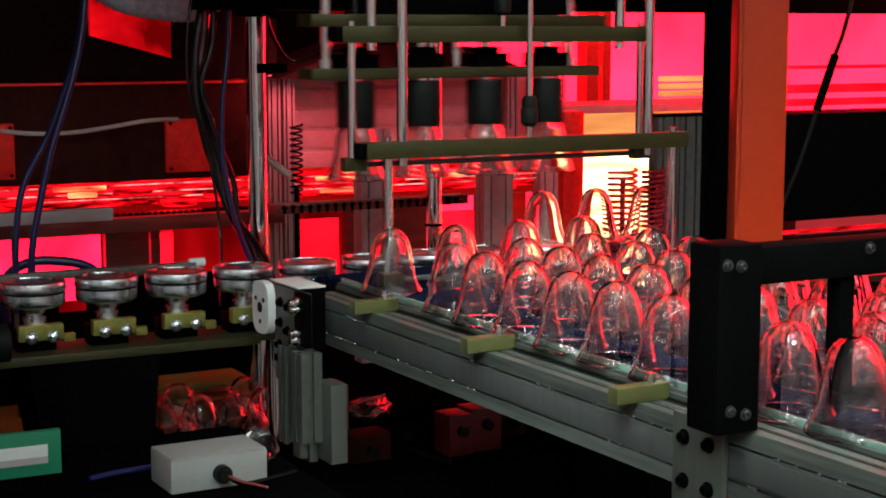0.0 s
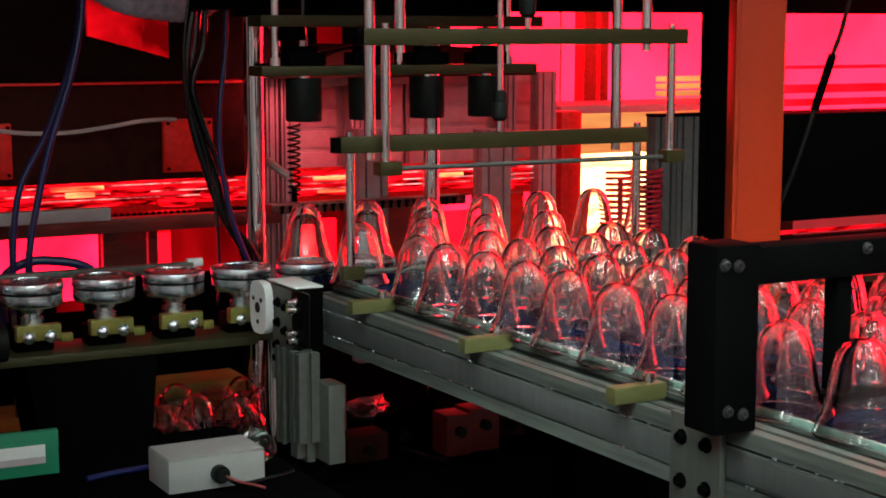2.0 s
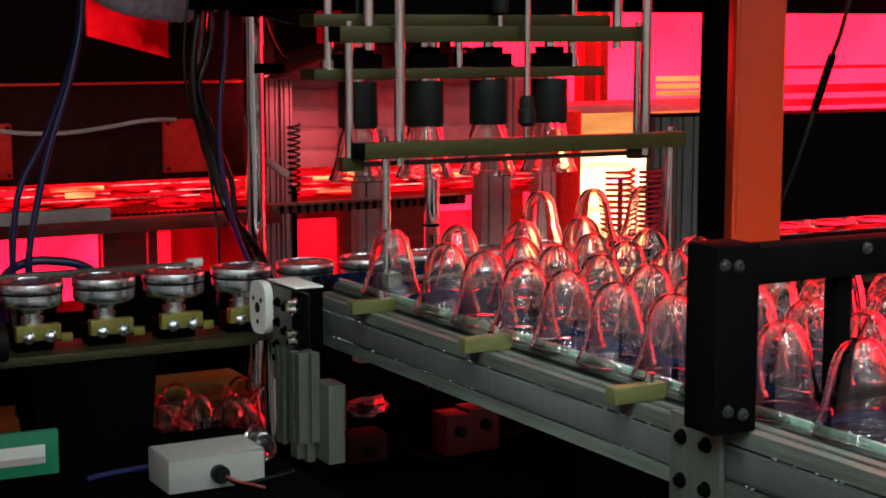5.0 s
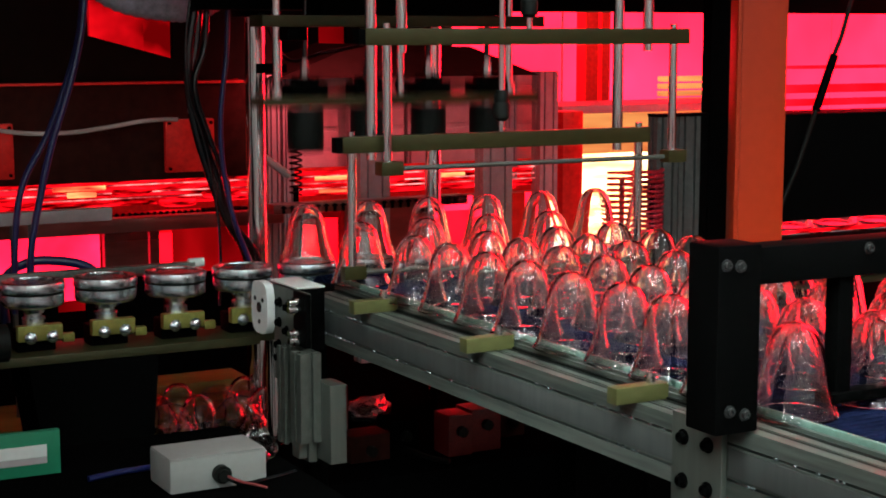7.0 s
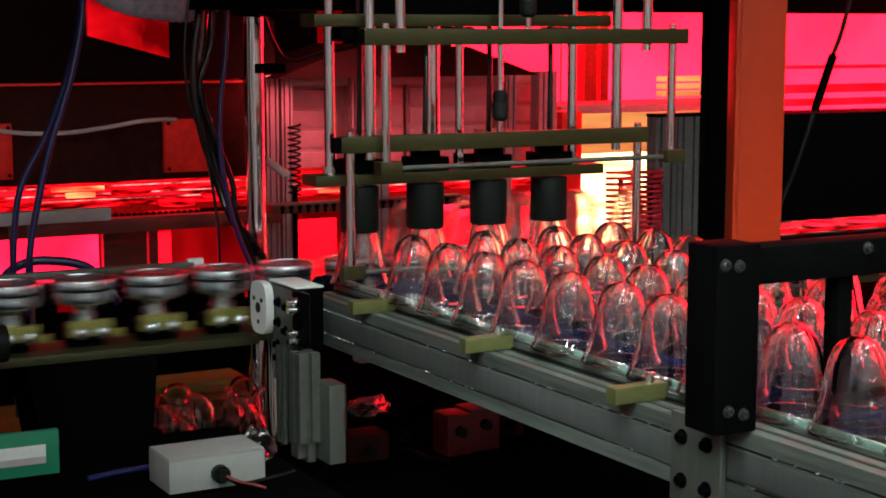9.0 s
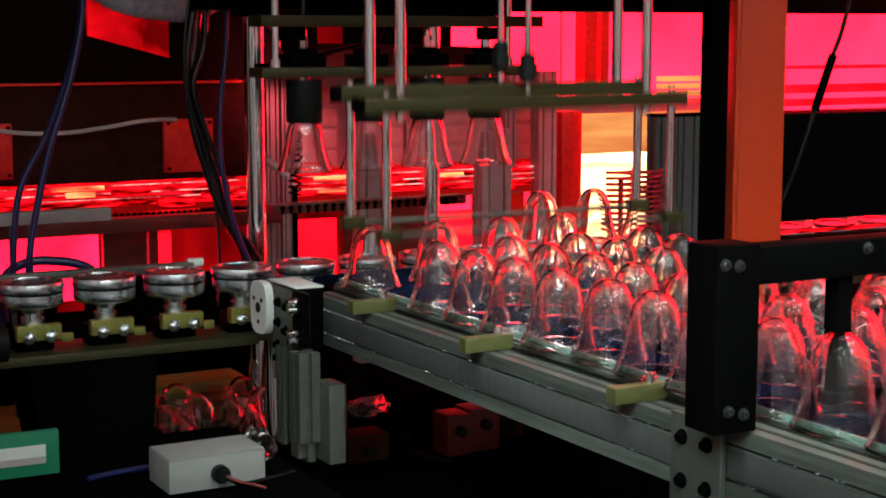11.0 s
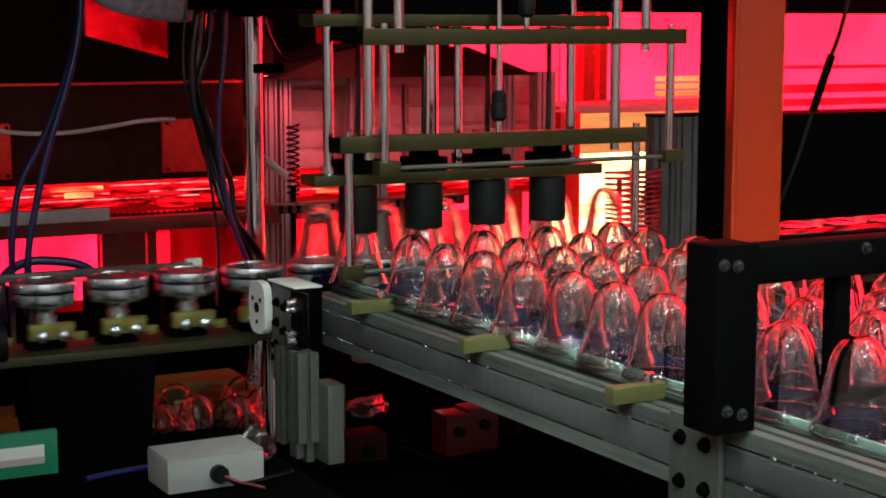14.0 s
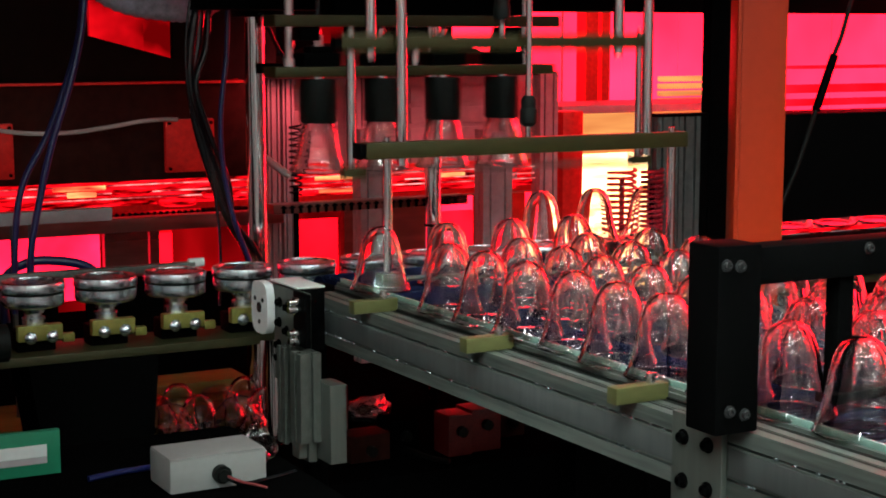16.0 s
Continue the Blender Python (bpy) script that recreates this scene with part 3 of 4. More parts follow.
for x, y, w, z0, z1 in ((1.300, 3.25, 0.028, 0.70, 1.2145), (1.334, 3.25, 0.026, 0.70, 1.2145), (1.480, 3.12, 0.07, 0.6, 1.11), (1.785, 3.12, 0.075, 0.6, 1.10), (2.03, 3.30, 0.05, 0.6, 1.222), (1.545, 3.34, 0.03, 0.95, 1.215), (1.95, 3.34, 0.03, 0.95, 1.215)):
    part("upright", extrusion(w, 0.04, z1 - z0, 2, 1, slot=0.004), MID, frame_rear, "", pose(x, y, z1, -90))
part("top_rail", boxes((1.285, 1.35, 3.23, 3.27, 1.215, 1.224, 0.001), (1.33, 2.06, 3.34, 3.37, 1.195, 1.215, 0.002)), PANEL, frame_rear)
for x0, x1 in ((1.36, 1.528), (1.565, 1.70), (1.71, 1.93), (1.968, 2.08)):
    p = part("louvre_panel", boxes((x0, x1, 3.40, 3.41, 0.92, 1.20)), PANEL, frame_rear, "grey panel lit red")
    part("slat", boxes(*[(x0 + 0.004, x1 - 0.004, 3.392, 3.3995, 0.955 + 0.048 * k, 0.993 + 0.048 * k, 0.002) for k in range(5)]), PANEL, p)
part("backing_panel", boxes((1.30, 2.085, 3.43, 3.44, 0.92, 1.214)), PANEL, frame_rear)
hood = bmesh.new()
v = [hood.verts.new(p) for p in ((1.28, 3.16, 1.218), (1.93, 3.16, 1.218), (1.78, 3.22, 1.283), (1.50, 3.22, 1.29), (1.28, 3.5, 1.218), (1.93, 3.5, 1.218), (1.78, 3.46, 1.283), (1.50, 3.46, 1.29))]
for f in ((0, 1, 2, 3), (4, 7, 6, 5), (0, 3, 7, 4), (1, 5, 6, 2), (3, 2, 6, 7), (0, 4, 5, 1)):
    hood.faces.new([v[i] for i in f])
bmesh.ops.recalc_face_normals(hood, faces=hood.faces)
solid("hood", hood, DARK_BROWN, "dark brown sloping sheet metal hood", "hood")
line = thing("heating_line", "rear heating line with glowing red tubes and dark chain rail", "heating line")
for b in ((-0.3, 1.30, 3.22, 3.26, 0.905, 0.925, 0.002), (1.18, 1.62, 2.94, 2.98, 0.957, 0.976, 0.002), (-0.3, 1.28, 3.13, 3.17, 0.915, 0.943, 0.002)):
    part("rail", boxes(b), BEAM, line, "reddish steel chain rail")
for k, (z, r, m) in enumerate(((0.955, 0.007, EMBER), (0.972, 0.006, EMBER), (0.986, 0.006, EMBER), (0.998, 0.005, EMBER))):
    part("heating_tube", rods(((-0.3, 3.32 + 0.012 * (k % 2), z), (2.05, 3.32 + 0.012 * (k % 2), z), r, 14)), m, line, "glowing red heating tube")
# thin glowing rods put in for pink-white highlights on the hot band
for z, y in ((0.9775, 3.305), (0.9935, 3.305), (0.966, 3.300)):
    part("highlight_rod", rods(((-0.3, y, z), (2.05, y, z), 0.0014, 8)), STREAK, line, "thin rod glowing as a pink white highlight")
part("glow_backing", boxes((-0.3, 2.06, 3.36, 3.37, 0.93, 1.008)), RED_GLOW, line)
link = part("chain_link", rods(((0, 0, -0.008), (0, 0, 0.008), 0.0035, 8), ((-0.006, 0, 0.004), (0.006, 0, 0.004), 0.002, 6)), BLACK, line, "", pose(0.70, 3.215, 0.936))
for i in range(1, 42):
    again(link, pose(0.70 + 0.0135 * i, 3.215, 0.936))
for i in range(22):
    again(link, pose(1.20 + 0.0185 * i, 2.935, 0.966))
for x0, x1, z, r in ((0.83, 0.94, 0.992, 0.005), (0.86, 0.92, 0.979, 0.006), (1.42, 1.53, 0.990, 0.005), (1.43, 1.52, 0.962, 0.005), (1.70, 1.80, 0.985, 0.005)):
    part("hot_tube", rods(((x0, 3.285, z), (x1, 3.285, z), r, 14)), FLAME, line, "yellow hot glass tube")
for i, x in enumerate((0.66, 0.76, 1.0, 1.1, 1.2, 1.6, 1.9)):
    part("hot_glass", lathe([(0.001, 0.0), (0.040, 0.002), (0.044, 0.008), (0.040, 0.014), (0.001, 0.016)], 24, (x, 3.295, 0.945 + 0.014 * (i % 3))), EMBER, line, "glowing hot glass blank")
low = thing("guard_panelling", "lower guard panels of the rear machine, some glowing as if lit", "panels")
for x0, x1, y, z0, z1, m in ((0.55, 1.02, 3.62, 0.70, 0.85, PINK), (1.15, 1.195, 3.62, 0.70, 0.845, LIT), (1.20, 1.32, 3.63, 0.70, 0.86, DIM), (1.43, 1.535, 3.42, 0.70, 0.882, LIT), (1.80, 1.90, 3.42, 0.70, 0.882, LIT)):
    part("glow_panel", boxes((x0, x1, y, y + 0.01, z0, z1, 0.003)), m, low)
for b in ((0.94, 1.035, 3.30, 3.32, 0.70, 0.90), (1.04, 1.06, 3.30, 3.32, 0.70, 0.90), (1.56, 1.78, 3.44, 3.46, 0.70, 0.93), (1.92, 2.06, 3.44, 3.46, 0.70, 0.93), (1.33, 1.42, 3.44, 3.46, 0.70, 0.93)):
    part("dark_panel", boxes(b), BEAM, low)
part("bed_rail", boxes((-0.3, 2.06, 3.25, 3.48, 0.66, 0.70)), NEAR_BLACK, low)
# added to black out the glow behind the holders, with one red gap
for x0, x1 in ((-0.3, 0.821), (0.880, 1.232)):
    part("mask_panel", boxes((x0, x1, 3.235, 3.248, 0.541, 0.806, 0.002)), NEAR_BLACK, low, "black panel that masks the glow behind")
house = thing("dark_housing", "dark reddish machine housing with square cover plates", "machine housing")
part("body", boxes((-0.3, 1.262, 3.20, 3.5, 1.012, 1.21, 0.003)), DARK, house)
part("ledge", boxes((-0.3, 1.215, 3.185, 3.2, 1.2105, 1.2155)), RED_GLOW, house, "thin ledge glowing red as if lit")
# red light on the plates comes from their own colour and glow
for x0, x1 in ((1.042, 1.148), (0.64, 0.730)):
    pl = part("cover_plate", boxes((x0, x1, 3.185, 3.1995, 1.027, 1.137, 0.002)), RED_GLOW, house, "square cover plate with red light in its colour")
    for dx in (0.008, x1 - x0 - 0.008):
        for z in (1.035, 1.129):
            part("screw", rods(((x0 + dx, 3.180, z), (x0 + dx, 3.1849, z), 0.0035, 10)), BLACK, pl)
upper, outline = bmesh.new(), ((-0.3, 1.2165), (1.21, 1.2165), (1.06, 1.265), (0.895, 1.309), (0.892, 1.62), (-0.3, 1.62))
front = [upper.verts.new((x, 3.22, z)) for x, z in outline]
back = [upper.verts.new((x, 3.5, z)) for x, z in outline]
upper.faces.new(front), upper.faces.new(back[::-1])
for i in range(6):
    upper.faces.new((front[i], front[i - 1], back[i - 1], back[i]))
bmesh.ops.recalc_face_normals(upper, faces=upper.faces)
part("sloping_top", upper, DARK_BROWN, house)
part("cable", tube(((0.70, 3.17, 1.125), (0.76, 3.16, 1.118), (0.84, 3.16, 1.118), (0.92, 3.16, 1.127), (0.98, 3.16, 1.136), (1.03, 3.16, 1.139), (1.06, 3.16, 1.138)), 0.0045), CABLE, house, "white cable")
part("grey_bar", boxes((-0.3, 0.895, 3.08, 3.11, 0.947, 0.972, 0.002)), MID, house, "grey flat bar")
for x in (0.70, 0.735):
    part("strut", rods(((x, 3.09, 0.54), (x, 3.09, 0.947), 0.005, 10)), ALU_V, house)
duct = solid("flexible_duct", tube(((0.79, 3.02, 1.54), (0.83, 3.0, 1.44), (0.89, 3.0, 1.388), (0.98, 3.0, 1.368), (1.05, 3.0, 1.370), (1.095, 3.0, 1.41), (1.10, 3.0, 1.54)), 0.030, 20, 0.04, 10), DUCT, "grey ribbed fabric air duct", "duct")
duct_stay = part("hanger", rods(((0.78, 3.02, 1.54), (0.78, 2.84, 1.63), 0.004, 8), ((1.08, 3.0, 1.54), (1.08, 2.84, 1.63), 0.004, 8)), BLACK, duct)
gantry = thing("gantry", "black steel gantry beam above the machine", "gantry")
part("beam", boxes((0.985, 2.9, 2.74, 2.86, 1.357, 1.42, 0.004)), BLACK, gantry)
part("beam", boxes((-0.6, 2.9, 2.28, 2.86, 1.62, 1.68, 0.004)), BLACK, gantry)
part("deck", boxes((0.95, 1.95, 2.44, 2.47, 1.44, 1.62, 0.003), (0.95, 1.95, 2.32, 2.35, 1.44, 1.62, 0.003)), BLACK, gantry)
part("column", boxes((2.78, 2.84, 2.77, 2.83, 0.54, 1.3565, 0.003)), BLACK, gantry)
part("column", boxes((-0.55, -0.49, 2.77, 2.83, 0.54, 1.6195, 0.003)), BLACK, gantry)
for x in (1.0, 2.78):
    part("riser", boxes((x, x + 0.06, 2.77, 2.83, 1.4205, 1.6195, 0.003)), BLACK, gantry)
# dark sheet added to hide the glow between housing and column
part("back_panel", boxes((1.087, 1.32, 3.26, 3.28, 1.217, 1.60, 0.002)), DARK_BROWN, gantry)

# ---- holder chain track ----
track = thing("holder_track", "yellow zinc track plate with grey bar carrying turning glass holders", "track")
part("track_plate", boxes((-2.4, 1.005, 2.575, 2.70, 0.776, 0.791, 0.002), (1.0055, 2.9, 2.60, 2.70, 0.776, 0.791, 0.002)), TRACK, track, "yellow zinc track plate")
part("back_bar", boxes((-2.4, 0.935, 2.705, 2.725, 0.896, 0.909, 0.002)), ALU, track, "grey back bar")
part("bar_end", rods(((0.925, 2.715, 0.907), (0.953, 2.715, 0.907), 0.008, 12)), NYLON, track, "white bar end")
for x in (-1.0, 0.2, 0.88):
    part("bar_support", boxes((x, x + 0.025, 2.705, 2.725, 0.7915, 0.8955)), BLACK, track)
ped = bmesh.new()
v = [ped.verts.new(p) for p in ((0.635, 2.57, 0.54), (0.80, 2.57, 0.54), (0.82, 2.57, 0.775), (0.60, 2.57, 0.775), (0.635, 2.72, 0.54), (0.80, 2.72, 0.54), (0.82, 2.72, 0.775), (0.60, 2.72, 0.775))]
for f in ((0, 1, 2, 3), (4, 7, 6, 5), (0, 3, 7, 4), (1, 5, 6, 2), (3, 2, 6, 7), (0, 4, 5, 1)):
    ped.faces.new([v[i] for i in f])
bmesh.ops.recalc_face_normals(ped, faces=ped.faces)
part("pedestal", ped, NEAR_BLACK, track, "black cast pedestal")
for x in (1.062, 2.4):
    part("leg", rods(((x, 2.66, 0.54), (x, 2.66, 0.775), 0.013, 20)), STEEL, track, "steel leg")
PITCH, LINE_Y = 0.1235, 2.635
holder = thing("glass_holder", "turned steel glass holder with yellow zinc clamp on the chain", "glass holder", group="chain of glass holders")
part("disc", lathe([(0.0, 0.8665), (0.047, 0.8665), (0.0505, 0.869), (0.0518, 0.8715), (0.0518, 0.8785), (0.0506, 0.8795), (0.0506, 0.8805), (0.0520, 0.8815), (0.0520, 0.8880), (0.0490, 0.8886), (0.0490, 0.8914), (0.0528, 0.892), (0.0535, 0.8945), (0.0535, 0.903), (0.0525, 0.9068), (0.0500, 0.9082), (0.0405, 0.9082), (0.0395, 0.9062), (0.0, 0.9062)], 56), CHROME, holder, "turned steel disc with a black groove")
part("groove_ring", lathe([(0.0491, 0.8888), (0.0506, 0.8888), (0.0506, 0.8912), (0.0491, 0.8912)], 40), RUBBER, holder)
part("neck", lathe([(0.0, 0.792), (0.016, 0.792), (0.016, 0.834), (0.020, 0.836), (0.020, 0.846), (0.015, 0.848), (0.015, 0.853), (0.020, 0.855), (0.022, 0.8662), (0, 0.8662)], 24), CHROME, holder)
part("base_block", boxes((-0.032, 0.032, -0.017, 0.03, 0.7915, 0.825, 0.002)), BLACK, holder)
cl = part("clamp", boxes((-0.034, 0.040, -0.036, -0.0175, 0.812, 0.838, 0.002), (0.0405, 0.060, -0.034, -0.020, 0.806, 0.820, 0.001)), ZINC, holder, "yellow zinc clamp")
for x in (-0.014, 0.022):
    part("bolt_head", lathe([(0, 0), (0.0105, 0), (0.0105, 0.003), (0.008, 0.006), (0.004, 0.0085), (0, 0.009)], 16), CHROME, cl, "", pose(x, -0.036, 0.818, 90))
HOLDERS = [(holder, -27)] + [(copy_thing(holder, pose(1.12 + PITCH * i, LINE_Y, 0)), i) for i in range(-26, 9)]

# ---- gates that stop the glass rows ----


def gate(name, label, y, x0, x1, zb, zt, rl, rr, zblock, gl, gr, cyl, d):
    g = thing(name, label, "gate", pose(0, y, 0), group="row stop gates")
    b = part("crossbar", boxes((x0, x1, -d, d, zb, zt, 0.0015)), BRASS, g, "yellow zinc crossbar")
    part("end_block", boxes((x0 - 0.012, x0 - 0.0005, -d, d, zb + 0.001, zt - 0.001, 0.001)), BLACK, g, "dark end block")
    box_me = None
    for x in (rl, rr):
        part("hanging_rod", rods(((x, 0, zblock), (x, 0, zb), 0.0075, 20), ((x, 0, zt), (x, 0, zt + 0.008), 0.006, 12)), STEEL, g, "bright steel rod")
        if box_me is None:
            box_me = part("rod_block", boxes((-0.017, 0.022, -0.016 if d > 0.01 else -0.0095, d, -0.011, 0.011, 0.0012)), BRASS, g, "yellow zinc clamp block", pose(x, 0, zblock - 0.003))
        else:
            again(box_me, pose(x, 0, zblock - 0.003))
    part("stop_rod", rods(((rl + 0.022, 0, zblock - 0.004), (rr - 0.017, 0, zblock - 0.004), 0.0042, 14)), ALU_V, g, "thin steel stop rod")
    for x in (gl, gr):
        part("guide_shaft", rods(((x, 0, zt), (x, 0, 1.85), 0.0095, 24), ((x, 0, zb - 0.012), (x, 0, zb), 0.008, 12)), STEEL, g, "bright steel guide shaft")
    part("piston_rod", rods(((cyl, 0, zt), (cyl, 0, 1.80), 0.0055, 16)), STEEL, g)
    part("rod_coupling", lathe([(0, 0.018), (0.008, 0.018), (0.014, 0.024), (0.015, 0.045), (0.012, 0.05), (0.013, 0.062), (0.009, 0.07), (0, 0.07)], 20, (cyl, 0, zt)), RUBBER, g, "black rod coupling")
    return g


gate_a = gate("row_gate", "yellow zinc row stop gate on steel shafts, upstream", 2.335, 1.094, 1.73, 1.296, 1.323, 1.137, 1.703, 1.100, 1.163, 1.648, 1.404, 0.0125)
gate_b = gate("row_gate", "yellow zinc row stop gate on steel shafts, downstream", 2.358, 1.0642, 1.6664, 1.2998, 1.3267, 1.0834, 1.6472, 1.1068, 1.1190, 1.6011, 1.3639, 0.0095)

# ---- four-cup transfer gripper ----
gripper = thing("transfer_gripper", "four-cup vacuum gripper hanging from a sliding carriage plate", "gripper", pose(0, 2.405, 0))
part("carriage_plate", boxes((1.03, 1.60, -0.03, 0.03, 1.326, 1.346, 0.0015)), BRASS, gripper, "yellow zinc carriage plate")
part("slide_block", boxes((1.14, 1.52, -0.03, 0.05, 1.3465, 1.40, 0.003)), BLACK, gripper)
part("slide_column", boxes((1.25, 1.39, -0.03, 0.05, 1.4005, 1.61, 0.003)), BLACK, gripper)
for x in (1.10, 1.31, 1.50):
    part("valve", boxes((x - 0.018, x + 0.018, -0.02, 0.02, 1.302, 1.3255, 0.002)), BLACK, gripper)
lift = part("lift_plate", boxes((1.03, 1.588, -0.03, 0.03, 1.240, 1.2575, 0.0015)), BRASS, gripper, "yellow zinc lift plate")
for x in (1.068, 1.538):
    part("guide_rod", rods(((x, 0, 1.2575), (x, 0, 1.60), 0.0085, 20), ((x, 0, 1.2575), (x, 0, 1.272), 0.013, 20)), STEEL, lift, "bright steel guide rod")
part("piston_rod", rods(((1.31, 0, 1.2575), (1.31, 0, 1.60), 0.007, 16), ((1.31, 0, 1.262), (1.31, 0, 1.285), 0.011, 12)), STEEL, lift)
cup_bm = lathe([(0, 0.0), (0.012, 0.0), (0.0315, 0.0), (0.0325, -0.003), (0.0325, -0.072), (0.0310, -0.076), (0.027, -0.076), (0.024, -0.062), (0, -0.057)], 36, (0, 0, 1.2355))
cup = part("cup", cup_bm, RUBBER, lift, "black rubber suction cup", pose(1.121, 0, 0))
nut = part("cup_mount", boxes((-0.034, 0.034, -0.024, 0.024, 1.258, 1.281, 0.002), (-0.02, 0.02, -0.018, 0.018, 1.281, 1.292, 0.002)), BLACK, lift, "", pose(1.121, 0, 0))
fit_bm = rods(((0, 0, 1.292), (0, 0, 1.312), 0.009, 6), ((0, 0, 1.312), (0, 0, 1.322), 0.006, 12))
neck = part("cup_neck", rods(((0, 0, 1.2355), (0, 0, 1.2399), 0.010, 14)), STEEL, lift, "", pose(1.121, 0, 0))
fitting = part("fitting", fit_bm, STEEL, lift, "", pose(1.121, 0, 0))
hose = part("air_hose", tube(((0, 0, 1.32), (0.001, 0.0, 1.37), (0.004, 0.004, 1.43), (0.006, 0.01, 1.50), (0.003, 0.006, 1.60)), 0.0048, 10), HOSE, lift, "black air hose", pose(1.121, 0, 0))
for k in range(1, 4):
    for ob in (cup, nut, fitting, hose, neck):
        again(ob, pose(1.121 + PITCH * k, 0, 0))

# ---- hanging hoses on the left ----
SWAYING = []
for label, r, m, pts in (
    ("hanging glossy black air hose of a bundle", 0.0085, HOSE, ((1.005, 2.860, 1.407), (1.000, 2.860, 1.376), (0.985, 2.860, 1.293), (0.982, 2.860, 1.220), (0.995, 2.860, 1.135), (1.023, 2.860, 1.039), (1.053, 2.860, 0.962), (1.088, 2.860, 0.900), (1.102, 2.860, 0.838))),
    ("hanging glossy black air hose of a bundle", 0.0080, HOSE, ((1.011, 2.872, 1.407), (1.011, 2.872, 1.376), (1.002, 2.872, 1.293), (0.988, 2.872, 1.220), (1.006, 2.872, 1.135), (1.039, 2.872, 1.039), (1.058, 2.872, 0.962), (1.099, 2.872, 0.900), (1.119, 2.872, 0.838))),
    ("hanging glossy black air hose of a bundle", 0.0056, HOSE, ((1.015, 2.856, 1.407), (1.019, 2.856, 1.376), (1.014, 2.856, 1.293), (0.992, 2.856, 1.220), (1.014, 2.856, 1.135), (1.051, 2.856, 1.039), (1.062, 2.856, 0.962), (1.107, 2.856, 0.900), (1.131, 2.856, 0.838))),
    ("hanging blue air hose", 0.0048, BLUE, ((1.050, 2.825, 1.40), (1.045, 2.825, 1.28), (1.032, 2.825, 1.17), (1.034, 2.825, 1.07), (1.056, 2.825, 0.96), (1.095, 2.825, 0.86), (1.12, 2.825, 0.80))),
    ("hanging blue air hose", 0.0062, BLUE, ((0.775, 2.80, 1.42), (0.770, 2.80, 1.34), (0.748, 2.80, 1.24), (0.708, 2.80, 1.12), (0.685, 2.80, 1.03), (0.665, 2.80, 0.93), (0.66, 2.80, 0.82))),
    ("hanging blue air hose", 0.0058, BLUE, ((0.782, 2.83, 1.42), (0.768, 2.83, 1.30), (0.715, 2.83, 1.15), (0.662, 2.83, 1.05), (0.645, 2.83, 0.95), (0.64, 2.83, 0.82))),
    ("looping blue air hose", 0.0085, BLUE, ((0.63, 2.86, 0.80), (0.63, 2.86, 0.875), (0.67, 2.86, 0.905), (0.73, 2.86, 0.905), (0.79, 2.86, 0.885), (0.84, 2.86, 0.82))),
):
    ob = solid("air_hose", tube(pts, r, 10, 0.05 if m is HOSE else 0.0, 16 if m is HOSE else 6), m, label, "air hose", group="hanging air hoses")
    if m is HOSE:
        SWAYING.append(ob)

for label, r, m, pts in (
    ("black air line looped above the gripper", 0.004, HOSE, ((1.10, 2.80, 1.352), (1.16, 2.79, 1.335), (1.24, 2.79, 1.330), (1.32, 2.79, 1.338), (1.40, 2.80, 1.352))),
    ("black air line looped above the gripper", 0.004, HOSE, ((1.17, 2.95, 1.36), (1.19, 2.95, 1.30), (1.23, 2.96, 1.26), (1.30, 2.96, 1.275), (1.42, 2.97, 1.30), (1.5, 2.98, 1.36))),
    ("thin black cable in front of the housing", 0.003, HOSE, ((0.99, 2.85, 1.40), (0.975, 2.85, 1.30), (0.98, 2.85, 1.20), (1.01, 2.85, 1.10), (1.03, 2.85, 0.98), (1.035, 2.85, 0.86), (1.03, 2.85, 0.80))),
):
    solid("air_hose", tube(pts, r, 10, (0.08 if r < 0.0065 else 0.03) if m is HOSE else 0.0, 24 if m is HOSE else 6), m, label, "air hose", group="hanging air hoses")

# ---- clutter below ----
shelf = thing("bracket_shelf", "dark steel bracket shelf under the holder track", "shelf")
part("plate", boxes((-0.2, 0.90, 1.90, 2.45, 0.664, 0.670, 0.001)), NEAR_BLACK, shelf)
part("bracket", boxes((-0.15, -0.1, 2.40, 2.45, 0.0, 0.6635), (0.85, 0.9, 2.40, 2.45, 0.0, 0.6635)), BLACK, shelf)
junction = thing("junction_box", "white plastic junction box with a cable gland", "junction box", pose(0.6847, 2.1086, 0.6705, 0, 0, 1))
part("body", boxes((0, 0.146, 0, 0.088, 0, 0.048, 0.0025)), WHITE, junction)
part("lid", boxes((0.001, 0.145, 0.001, 0.087, 0.0482, 0.0505, 0.001)), WHITE, junction)
part("gland", rods(((0.075, -0.012, 0.022), (0.075, 0.0, 0.022), 0.013, 20), ((0.075, -0.020, 0.022), (0.075, -0.012, 0.022), 0.009, 16)), RUBBER, junction)
part("wire", tube(((0.078, -0.018, 0.022), (0.095, -0.03, 0.014), (0.115, -0.035, 0.008), (0.13, -0.04, 0.003)), 0.002), mat("red wire", (0.16, 0.012, 0.012), 0.5, bump=0), junction, "red wire")
part("wire", tube(((0.078, -0.018, 0.020), (0.10, -0.02, 0.008), (0.15, 0.0, 0.004), (0.2, 0.02, 0.003)), 0.003), HOSE, junction)
carton = thing("card_box", "green card box with a white printed band", "box", pose(0.4755, 2.298, 0.6705, 0, 0, -1))
part("body", boxes((-0.16, 0.103, 0, 0.012, 0.0, 0.066, 0.001)), GREEN, carton)
part("printed_band", boxes((-0.16, 0.083, -0.0012, 0.0, 0.028, 0.046)), NYLON, carton, "white printed band")
